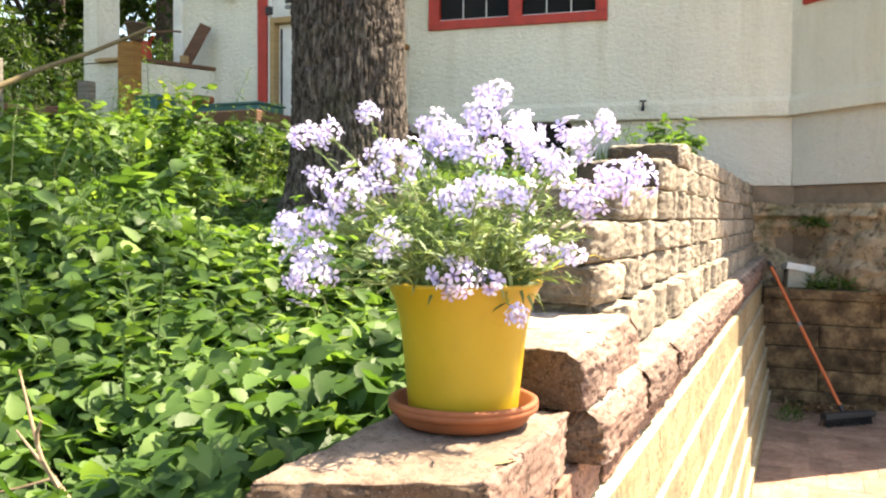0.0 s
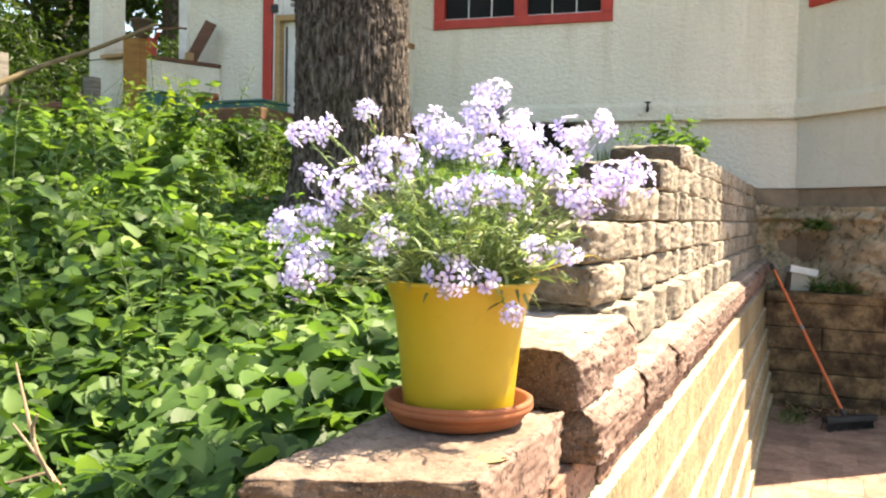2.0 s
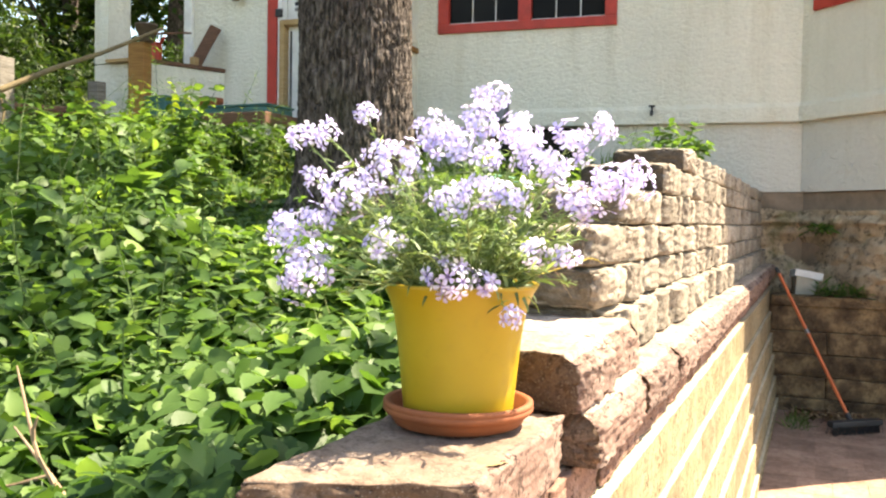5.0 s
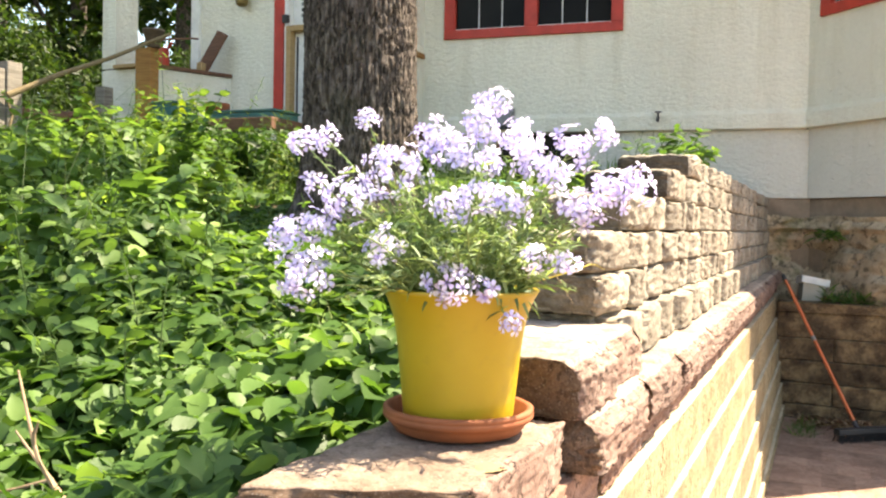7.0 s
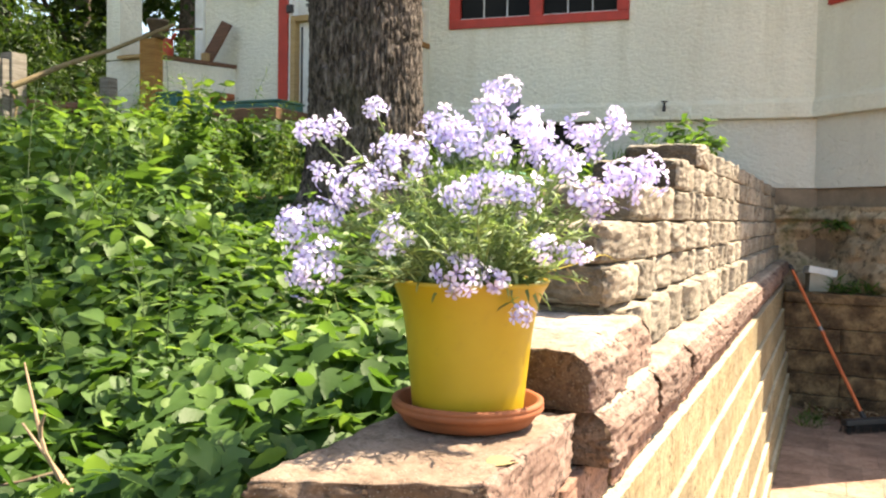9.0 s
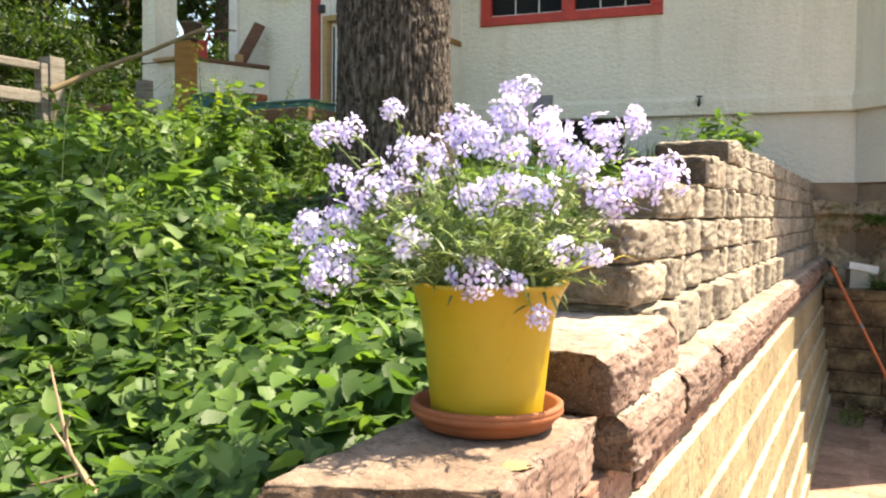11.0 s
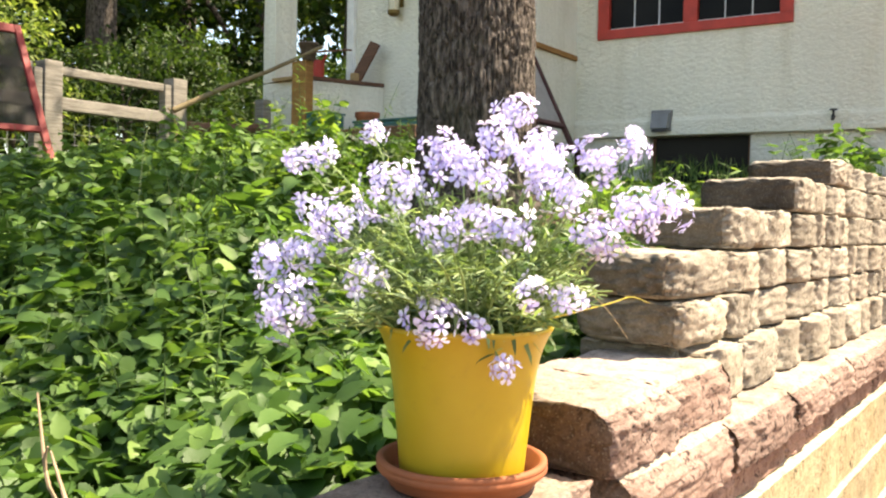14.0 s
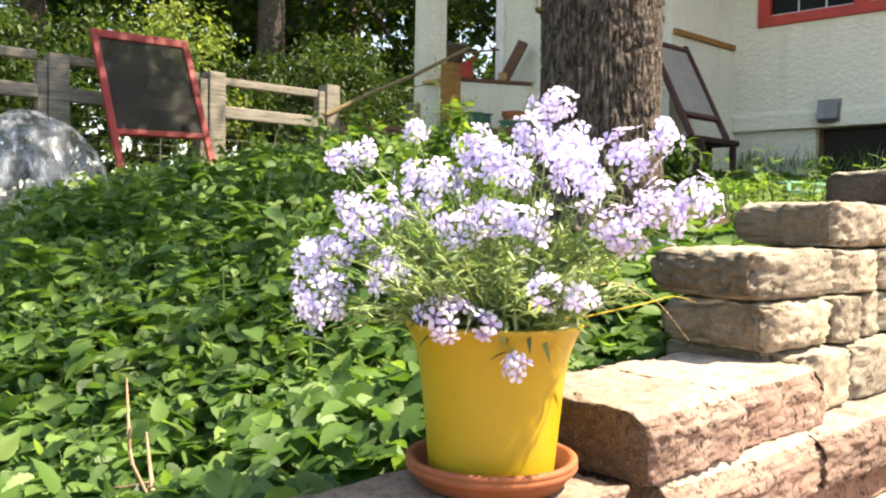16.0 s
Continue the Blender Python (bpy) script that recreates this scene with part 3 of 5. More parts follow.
    v = thing("vent_hood", (-2.37, house_y(-2.37) - 0.036, 1.235), HOUSE_RZ, "grey metal dryer vent hood on the stucco wall", "vent")
    bm = box((-0.075, -0.09, 0.0), (0.075, 0.0, 0.14), 0.006)
    for q in bm.verts:
        if q.co.z > 0.1 and q.co.y < -0.04:
            q.co.y += 0.05
    part("hood", bm, M_GREYMETAL, v)
    part("flange", box((-0.09, -0.004, -0.02), (0.09, 0.03, 0.17), 0.003), M_GREYMETAL, v)
    part("flap", box((-0.06, -0.075, -0.03), (0.06, -0.06, -0.001), 0.003), M_DARK, v)
    p = thing("tap", (-0.995, house_y(-0.995) - 0.034, 1.285), HOUSE_RZ, "small dark outdoor tap on the stucco band", "tap")
    part("pipe", tube([(0, 0.03, 0), (0, -0.05, 0), (0, -0.07, -0.03)], 0.014, 8), M_DARK, p)
    part("valve", tube([(0, -0.03, 0.0), (0, -0.03, 0.045)], 0.009, 8), M_DARK, p)
    part("handle", lathe([(0.028, 0.046), (0.03, 0.05), (0.028, 0.056)], 10), M_DARK, p).location = (0, -0.03, 0)
    gz = ground_z(-2.85, 5.0)
    ch = thing("garden_chair", (-3.0, 5.0, gz - 0.02), 0, "old dark maroon garden chair with a tall sloping mesh back", "chair")
    lean = Matrix.Translation((0.21, 0, 0.345)) @ Matrix.Rotation(radians(-27), 4, "Y")
    for y in (-0.36, 0.16):
        part("stile", box((-0.02, -0.022 + y, 0), (0.02, 0.022 + y, 0.88), 0.005, lean), M_MAROON, ch)
    for h0 in (0.17, 0.82):
        part("rail", box((-0.018, -0.337, h0), (0.018, 0.137, h0 + 0.04), 0.005, lean), M_MAROON, ch)
    part("mesh", box((-0.003, -0.336, 0.211), (0.003, 0.136, 0.819), 0, lean), M_MESHGREY, ch, "grey insect mesh")
    part("seat", box((0.0, -0.36, 0.30), (0.27, 0.25, 0.344), 0.008), M_DARKWOOD, ch)
    for a in (0.03, 0.24):
        for b in (-0.33, 0.2):
            part("leg", box((a - 0.02, b - 0.02, 0), (a + 0.02, b + 0.02, 0.299), 0.004), M_DARKWOOD, ch)
    part("brace", box((-0.015, -0.02, 0), (0.015, 0.02, 0.33), 0.004, Matrix.Translation((0.37, -0.33, 0.0)) @ Matrix.Rotation(radians(-18), 4, "Y")), M_DARKWOOD, ch)


M_PAIL = plain("brown_clay", (0.12, 0.085, 0.06), 0.85, vary=0.4, scale=20)
M_TEAL = plain("teal_plastic", (0.03, 0.12, 0.11), 0.45)
M_BRASS = plain("old_brass", (0.2, 0.14, 0.05), 0.45, 0.7)
M_LAMPGLASS = plain("frosted_glass", (0.6, 0.55, 0.4), 0.25)
M_MESHGREY = plain("grey_mesh", (0.3, 0.28, 0.26), 0.8)
build_porch()


# ---- retaining wall ----
COURSE = 0.0985
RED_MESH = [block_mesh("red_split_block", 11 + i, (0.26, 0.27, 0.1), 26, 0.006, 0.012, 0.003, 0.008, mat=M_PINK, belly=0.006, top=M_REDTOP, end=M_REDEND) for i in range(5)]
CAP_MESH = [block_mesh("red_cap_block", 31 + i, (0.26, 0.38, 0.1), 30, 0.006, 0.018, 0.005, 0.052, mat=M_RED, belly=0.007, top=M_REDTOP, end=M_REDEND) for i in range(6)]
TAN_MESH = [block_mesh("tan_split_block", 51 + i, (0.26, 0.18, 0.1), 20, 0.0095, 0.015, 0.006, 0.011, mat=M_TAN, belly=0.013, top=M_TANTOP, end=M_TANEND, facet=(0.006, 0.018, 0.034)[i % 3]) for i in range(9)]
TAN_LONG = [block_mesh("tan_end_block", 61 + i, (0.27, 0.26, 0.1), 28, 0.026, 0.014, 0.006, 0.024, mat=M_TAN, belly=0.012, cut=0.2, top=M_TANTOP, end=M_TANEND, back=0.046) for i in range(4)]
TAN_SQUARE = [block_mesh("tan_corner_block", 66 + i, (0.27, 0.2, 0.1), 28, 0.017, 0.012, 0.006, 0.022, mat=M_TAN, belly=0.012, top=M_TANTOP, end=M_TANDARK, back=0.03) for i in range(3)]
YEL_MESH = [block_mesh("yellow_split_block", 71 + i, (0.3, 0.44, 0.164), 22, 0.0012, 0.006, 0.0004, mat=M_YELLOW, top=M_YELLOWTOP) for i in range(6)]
TER_MESH = [block_mesh("terrace_split_block", 91 + i, (0.84, 0.26, 0.17), 14, 0.005, 0.002, 0.004, mat=M_TERRACE) for i in range(4)]
WALL_END = 6.2
rng = random.Random(5)
wall = thing("wall_retaining", label="stepped retaining wall of split-face concrete blocks", category="retaining wall", kind="structure")


def course_row(meshes, y0, y1, z, hgt, face, depth, lens, jig=0.006, gap=0.002, turn=0.6, rise=0.0015):
    """One course of blocks from y0 to y1."""
    y = y0
    while y < y1 - 0.04:
        ln = min(rng.choice(lens), y1 - y)
        f = face + rng.uniform(-jig, jig)
        piece("block", rng.choice(meshes), wall, (f - depth, y + gap, z + rise), (f, y + ln - gap, z + hgt - rise), rng.uniform(-turn, turn))
        y += ln


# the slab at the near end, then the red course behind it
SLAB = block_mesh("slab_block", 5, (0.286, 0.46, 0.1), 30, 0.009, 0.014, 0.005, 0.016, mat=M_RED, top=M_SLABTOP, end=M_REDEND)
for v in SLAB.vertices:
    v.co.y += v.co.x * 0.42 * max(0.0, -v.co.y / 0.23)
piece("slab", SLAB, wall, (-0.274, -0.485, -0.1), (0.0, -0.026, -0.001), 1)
piece("block", CAP_MESH[2], wall, (-0.22, 0.016, -0.097), (0.048, 0.506, 0.0), 0.5)
course_row(CAP_MESH, 0.492, WALL_END, -0.098, 0.098, 0.05, 0.27, (0.3, 0.36, 0.44, 0.5), jig=0.003, gap=-0.012, turn=0.6)
course_row(RED_MESH, -0.5, WALL_END, -0.19, 0.09, 0.004, 0.26, (0.32, 0.4, 0.46), jig=0.003, gap=0.0008)
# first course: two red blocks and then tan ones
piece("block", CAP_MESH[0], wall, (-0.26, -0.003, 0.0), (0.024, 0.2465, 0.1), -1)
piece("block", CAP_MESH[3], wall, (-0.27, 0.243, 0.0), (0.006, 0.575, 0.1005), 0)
course_row(TAN_MESH, 0.582, WALL_END, 0.0, 0.116, -0.035, 0.25, (0.18, 0.22, 0.26, 0.3), jig=0.008, turn=1.5, gap=0.0015)
piece("block", TAN_MESH[0], wall, (-0.33, 0.56, 0.0), (-0.1, 0.76, 0.116))
# each further course begins with a long block laid across the end
fronts = ((1, 0.51, 0.26, -0.062, 0.265), (2, 0.49, 0.30, -0.068, 0.275), (3, 0.82, 0.24, -0.066, 0.275), (4, 1.34, 0.17, -0.062, 0.29), (5, 1.78, 0.18, -0.066, 0.28))
for k, y0, first, face, depth in fronts:
    z = 0.118 + (k - 1) * COURSE
    hgt = COURSE if k < 5 else 0.084
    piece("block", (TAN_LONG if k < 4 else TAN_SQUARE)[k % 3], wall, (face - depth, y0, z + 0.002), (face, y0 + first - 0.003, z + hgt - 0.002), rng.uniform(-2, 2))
    course_row(TAN_MESH, y0 + first, WALL_END, z, hgt, -0.060 - 0.003 * k, 0.26, (0.12, 0.16, 0.2, 0.24, 0.28), jig=0.01, turn=3.0, rise=0.003, gap=0.002)
# large yellow courses below, each standing out a little further
YC = 0.164
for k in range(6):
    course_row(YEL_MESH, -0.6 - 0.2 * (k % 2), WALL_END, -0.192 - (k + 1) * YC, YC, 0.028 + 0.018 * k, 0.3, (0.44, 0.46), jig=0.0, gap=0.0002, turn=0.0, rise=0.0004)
core = part("core", box((-0.24, -0.45, FLOOR_Z - 0.05), (-0.1, WALL_END, -0.12)), M_SOIL, wall)

# ---- terrace, bank and patio ----
terr = thing("wall_terrace", label="low stained retaining wall of dark brown blocks", category="retaining wall", kind="structure")
TY = 5.70
z1 = -0.30
for k, hgt in enumerate((0.194, 0.171, 0.17, 0.162, 0.12)):
    x = 0.03 - (0.42 if k % 2 else 0.0)
    while x < 3.0:
        piece("block", TER_MESH[rng.randrange(4)], terr, (max(x, 0.03), TY - 0.02 * k + rng.uniform(-0.004, 0.004), z1 - hgt + 0.002), (x + 0.838, TY + 0.26, z1 - 0.002), 0)
        x += 0.84
    z1 -= hgt
x = 0.04
while x < 3.0:
    piece("coping", TER_MESH[rng.randrange(4)], terr, (x, TY - 0.022 + rng.uniform(-0.004, 0.004), -0.299), (x + 0.897, TY + 0.27, -0.222 + rng.uniform(-0.003, 0.003)), 0)
    x += 0.9


def build_bank():
    """Rough earth and stone bank between the terrace and the foundation."""
    verts, faces = [], []
    nx, ny = 190, 90
    for j in range(ny + 1):
        for i in range(nx + 1):
            u, v = i / nx, j / ny
            x = -0.2 + 2.6 * u
            yb = house_y(x) + 0.06 if x < 0.195 else 6.40 - 0.95 * (x - 0.195)
            if v < 0.35:
                y, z = TY + 0.2 + (yb - 0.14 - TY - 0.2) * v / 0.35, -0.26 + 0.06 * v
            else:
                w = (v - 0.35) / 0.65
                y, z = yb - 0.14 + 0.14 * w ** 1.6, -0.24 + 0.69 * w ** 0.9
            n = noise.fractal(Vector((x * 3.0, y * 2.5, z * 5)), 0.9, 2.1, 5)
            fine = noise.fractal(Vector((x * 14.0, y * 6, z * 17)), 0.8, 2.1, 4)
            cell = noise.voronoi(Vector((x * 3.6 + 0.3 * n, z * 5.5, 0.5)))[0]
            lump = min(0.5, cell[1] - cell[0])
            w = 0.3 if v < 0.35 else 1.0
            dy = -(0.03 * n + 0.13 * lump + 0.02 * fine) * w
            if v > 0.35:
                # washed-out hollow beside the wall, ledge of stone along the top
                dy += 0.16 * math.exp(-((x - 0.24) / 0.2) ** 2 - ((z - 0.08) / 0.16) ** 2)
                dy -= 0.07 * smooth01((z - 0.30) / 0.05)
            verts.append((x, y + dy, z + 0.02 * n))
    for j in range(ny):
        for i in range(nx):
            a = j * (nx + 1) + i
            faces.append((a, a + 1, a + nx + 2, a + nx + 1))
    ob = obj("bank", verts, faces, M_BANK, True)
    tagged(ob, "rough brown earth and stone bank under the house", "bank", kind="structure")


def bank_material():
    k = Nodes("bank_earth")
    c = k.ramp(k.noise(3.2, 6, 0.65), [(0.3, (0.2, 0.15, 0.098)), (0.46, (0.44, 0.335, 0.22)), (0.68, (0.6, 0.48, 0.335))])
    c = k.mix(k.ramp(k.noise(16, 5, 0.7), [(0.36, (0.75, 0.75, 0.75)), (0.5, (0, 0, 0))]), c, (0.06, 0.046, 0.03))
    moss = k.ramp(k.noise(5, 4), [(0.55, (0, 0, 0)), (0.66, (0.5, 0.5, 0.5))])
    c = k.mix(moss, c, (0.09, 0.11, 0.03))
    k.bump(k.noise(40, 6, 0.7), 0.9, 0.02)
    return k.finish(c, 0.95, 0, 0.1)


M_BANK = bank_material()
build_bank()


def build_patio():
    pat = thing("pavement_patio", label="reddish brick paver patio", category="patio", kind="structure")
    bed = part("bed", box((0.0, -6.0, FLOOR_Z - 0.055), (6.0, TY, FLOOR_Z - 0.004)), M_PAVER, pat)
    me = block_mesh("paver_brick", 120, (0.175, 0.3, 0.05), 3, 0.002, 0.0, 0.0008, mat=M_PAVER)
    y = TY - 0.12
    n = 0
    while y > 1.6:
        x = 0.12 - (0.09 if n % 2 else 0.0)
        while x < 1.85:
            piece("paver", me, pat, (max(x, 0.11), y - 0.2988, FLOOR_Z - 0.05), (x + 0.1776, y, FLOOR_Z + rng.uniform(-0.001, 0.001)))
            x += 0.179
        y -= 0.3
        n += 1
    rest = part("paving", box((1.95, -6.0, FLOOR_Z - 0.045), (6.0, TY - 0.12, FLOOR_Z)), M_PAVER, pat)
    rest = part("paving", box((0.12, -6.0, FLOOR_Z - 0.045), (1.945, y, FLOOR_Z)), M_PAVER, pat)


build_patio()


# ---- broom and planter box on the patio side ----
def build_broom():
    b = thing("push_broom", (0, 0, 0), 0, "push broom with an orange handle leaning on the wall", "broom")
    foot = Vector((0.60, 5.08, FLOOR_Z + 0.09))
    top = Vector((0.085, 5.40, 0.0))
    mid = foot.lerp(top, 0.55)
    part("handle", tube([foot, mid], 0.012, 12), M_ORANGE, b, "orange painted handle")
    part("collar", tube([foot.lerp(top, 0.545), foot.lerp(top, 0.575)], 0.0145, 12), M_GREYMETAL, b)
    part("handle", tube([foot.lerp(top, 0.575), foot.lerp(top, 0.96)], 0.0115, 12), M_ORANGE, b)
    part("grip", tube([foot.lerp(top, 0.96), top], 0.014, 12), M_DARK, b)
    m = pose(0.635, 5.03, FLOOR_Z, 0, 0, 40)
    head = part("head", box((-0.21, -0.03, 0.055), (0.21, 0.03, 0.095), 0.008, m), M_DARK, b)
    bm = bmesh.new()
    r = random.Random(3)
    for i in range(260):
        x, y = r.uniform(-0.205, 0.205), r.uniform(-0.027, 0.027)
        tube([(x, y, 0.06), (x + r.uniform(-0.012, 0.012), y + r.uniform(-0.025, 0.025), 0.002)], 0.0022, 3, bm)
    bmesh.ops.transform(bm, matrix=m, verts=bm.verts)
    part("bristles", bm, M_DARK, head)
    part("socket", tube([foot - (top - foot).normalized() * 0.03, foot + (top - foot).normalized() * 0.04], 0.018, 10), M_DARK, b)
    bx = thing("square_planter", (0.26, 5.95, -0.245), 8, "white square plastic planter tipped over a little on the terrace", "planter")
    bx.matrix_world = pose(0.26, 5.95, -0.245, -6, 10, 12)
    bm = box((-0.075, -0.075, 0), (0.075, 0.075, 0.16), 0.006)
    for v in bm.verts:
        f = 0.9 + 0.3 * v.co.z / 0.16
        v.co.x *= f
        v.co.y *= f
    body = part("body", bm, M_PLANTER, bx)
    rim = bmesh.new()
    for lo, hi in (((-0.105, -0.105, 0.145), (0.105, -0.085, 0.2)), ((-0.105, 0.085, 0.145), (0.105, 0.105, 0.2)), ((-0.105, -0.084, 0.146), (-0.085, 0.084, 0.199)), ((0.085, -0.084, 0.146), (0.105, 0.084, 0.199))):
        box(lo, hi, 0.003, bm=rim)
    part("rim", rim, M_TRIMW, body, "white rim")


M_ORANGE = plain("orange_paint", (0.62, 0.15, 0.05), 0.45)
M_PLANTER = plain("pale_plastic", (0.4, 0.385, 0.32), 0.5)
build_broom()


# ---- the tree by the house ----
def build_tree():
    t = thing("oak_tree", (-1.45, 1.80, 0), 0, "large tree trunk with deeply furrowed grey-brown bark", "tree")
    base = ground_z(-1.46, 1.8) - 0.05
    bm = bmesh.new()
    sides, rings = 340, 300
    H = 4.6
    grid = []
    for i in range(rings + 1):
        z = base + (0.008 * i if i <= 240 else 1.92 + (H - 1.92) * (i - 240) / 60)
        hgt = z - base
        rad = 0.230 + 0.055 * math.exp(-hgt / 0.12) - 0.006 * hgt
        lean = -0.022 * hgt
        row = []
        for j in range(sides):
            a = 2 * math.pi * j / sides
            ca, sa = math.cos(a), math.sin(a)
            flute = 1 + 0.10 * math.exp(-hgt / 0.25) * math.sin(a * 5 + 1.0)
            wob = 0.45 * noise.noise(Vector((ca * 5, sa * 5, z * 9)))
            q = Vector((ca * 11 + wob, sa * 11 - wob, z * 6.5 + 2.2 * wob))
            cells = noise.voronoi(q)[0]
            ridge = min(0.2, cells[1] - cells[0])
            n = noise.fractal(Vector((ca * 26, sa * 26, z * 34)), 0.7, 2.2, 3)
            slab = noise.cell(Vector((cells[0] * 40, q.z * 0.9, 1.0)))
            r = rad * flute + 0.07 * ridge + 0.0045 * n + 0.003 * slab * (ridge > 0.1)
            row.append(bm.verts.new((ca * r + lean, sa * r, z)))
        grid.append(row)
    for r, s in zip(grid, grid[1:]):
        for j in range(sides):
            bm.faces.new((r[j], r[(j + 1) % sides], s[(j + 1) % sides], s[j]))
    part("trunk", bm, M_BARK, t, smooth=True)
    top = Vector((-0.14, 0, base + H - 0.1))
    for k, (dx, dy, dz) in enumerate(((1.8, 0.6, 2.2), (-1.6, 0.9, 2.4), (0.2, -1.7, 2.1), (-0.4, 0.3, 3.0))):
        part("limb", tube([top, top + Vector((dx * 0.4, dy * 0.4, dz * 0.5)), top + Vector((dx, dy, dz))], [0.16, 0.1, 0.03], 10), M_BARK, t, smooth=True)
    return t, top


TREE, TREE_TOP = build_tree()


# ---- flower pot ----
POT = Vector((-0.141, -0.153, 0.0))


def build_pot():
    s = thing("plant_saucer", (POT.x, POT.y, 0.001), 0, "round terracotta saucer on the stone slab", "saucer")
    part("dish", lathe([(0.088, 0.0), (0.1, 0.004), (0.108, 0.016), (0.1115, 0.021), (0.1155, 0.022), (0.1185, 0.026), (0.1185, 0.031), (0.117, 0.0325), (0.1185, 0.034), (0.118, 0.0385), (0.113, 0.041), (0.107, 0.038), (0.101, 0.016), (0.09, 0.010), (0.02, 0.009)], 64), M_TERRA, s, smooth=True)
    p = thing("flower_pot", (POT.x, POT.y, 0.011), 0, "bright yellow glazed flower pot standing in a terracotta saucer", "flower pot")
    H = 0.214
    prof = [(0.05, 0.0), (0.082, 0.0), (0.0855, 0.004)]
    for i in range(1, 13):
        u = i / 12
        prof.append((0.0855 + 0.019 * u + 0.012 * u ** 7, 0.004 + (H - 0.018) * u))
    prof += [(0.1205, H - 0.008), (0.1235, H - 0.002), (0.121, H), (0.116, H - 0.003), (0.108, H - 0.03), (0.098, H * 0.5), (0.09, 0.16), (0.02, 0.16)]
    prof = prof[:-3] + [(0.103, 0.175), (0.01, 0.176)]
    part("body", lathe(prof, 72), M_POT, p, smooth=True)
    part("potting_soil", lathe([(0.01, 0.178), (0.1, 0.178), (0.1, 0.181), (0.01, 0.185)], 32), M_SOIL, p)


build_pot()


# ---- leaves ----
def leaf_shape(kind):
    """A small folded leaf along +x, unit length: vertices and faces."""
    if kind == "heart":
        # rounded base, toothed edge, drawn-out drooping tip, a fold along the midrib
        side, rib = [], []
        for i in range(12):
            u = i / 11
            w = 0.47 * math.sin(math.pi * min(1.0, 0.13 + 0.87 * u) ** 0.72) ** 0.85
            tooth = 1.0 + (0.055 if i % 2 else -0.055)
            side.append((0.96 * u - 0.1 * (1 - u) ** 3 + (0.02 if i % 2 else 0.0), w * tooth, 0.11 * math.sin(math.pi * (0.15 + 0.7 * u)) * (1.15 if i % 2 else 0.9) - 0.13 * u * u))
            rib.append((0.03 + 0.94 * u, 0.0, 0.012 - 0.14 * u * u))
        v = side + rib + [(x, -y, z) for x, y, z in side] + [(1.07, 0, -0.18)]
        f = [(i + 12, i + 13, i + 1, i) for i in range(11)] + [(i + 12, i + 24, i + 25, i + 13) for i in range(11)] + [(23, 36, 11), (23, 35, 36), (12, 0, 24)]
    elif kind == "nettle":
        # broad toothed leaf with a raised edge and a drooping tip
        side = [(0.02, 0.1, 0.03), (0.1, 0.25, 0.07), (0.2, 0.27, 0.075), (0.26, 0.34, 0.085), (0.42, 0.3, 0.07), (0.5, 0.33, 0.06), (0.66, 0.22, 0.03), (0.73, 0.22, 0.01), (0.9, 0.07, -0.05)]
        rib = [(0.02, 0, 0), (0.14, 0, 0.01), (0.24, 0, 0.012), (0.32, 0, 0.01), (0.45, 0, 0.0), (0.56, 0, -0.015), (0.68, 0, -0.03), (0.77, 0, -0.05), (0.9, 0, -0.08)]
        v = side + rib + [(x, -y, z) for x, y, z in side] + [(1.04, 0, -0.13)]
        f = [(i + 9, i + 10, i + 1, i) for i in range(8)] + [(i + 9, i + 18, i + 19, i + 10) for i in range(8)] + [(17, 27, 8), (17, 26, 27)]
    elif kind == "fig":
        v = [(0, 0, 0), (0.02, 0.3, 0.06), (0.3, 0.42, 0.08), (0.7, 0.26, 0.03), (1.0, 0, -0.10), (0.7, -0.26, 0.03), (0.3, -0.42, 0.08), (0.02, -0.3, 0.06), (0.35, 0, 0.0), (0.7, 0, -0.03)]
        f = [(0, 8, 2, 1), (8, 9, 3, 2), (9, 4, 3), (0, 7, 6, 8), (8, 6, 5, 9), (9, 5, 4)]
    elif kind == "oval":
        v = [(0, 0, 0), (0.26, 0.2, 0.06), (0.6, 0.13, 0.04), (1.0, 0, -0.14), (0.6, -0.13, 0.04), (0.26, -0.2, 0.06), (0.5, 0, 0)]
        f = [(0, 6, 1), (6, 2, 1), (6, 3, 2), (0, 5, 6), (6, 5, 4), (6, 4, 3)]
    elif kind == "narrow":
        v = [(0, 0, 0), (0.35, 0.075, 0.05), (0.75, 0.05, 0.02), (1.0, 0, -0.1), (0.75, -0.05, 0.02), (0.35, -0.075, 0.05)]
        f = [(0, 5, 1), (1, 5, 4, 2), (2, 4, 3)]
    elif kind == "blade":
        v = [(0, 0.02, 0), (0, -0.02, 0), (0.5, 0.016, 0.08), (0.5, -0.016, 0.08), (1.0, 0, -0.06)]
        f = [(0, 1, 3, 2), (2, 3, 4)]
    else:
        v = [(0, 0, 0), (0.5, 0.3, 0.04), (1.0, 0, -0.08), (0.5, -0.3, 0.04)]
        f = [(0, 3, 1), (1, 3, 2)]
    return np.array(v, float), f


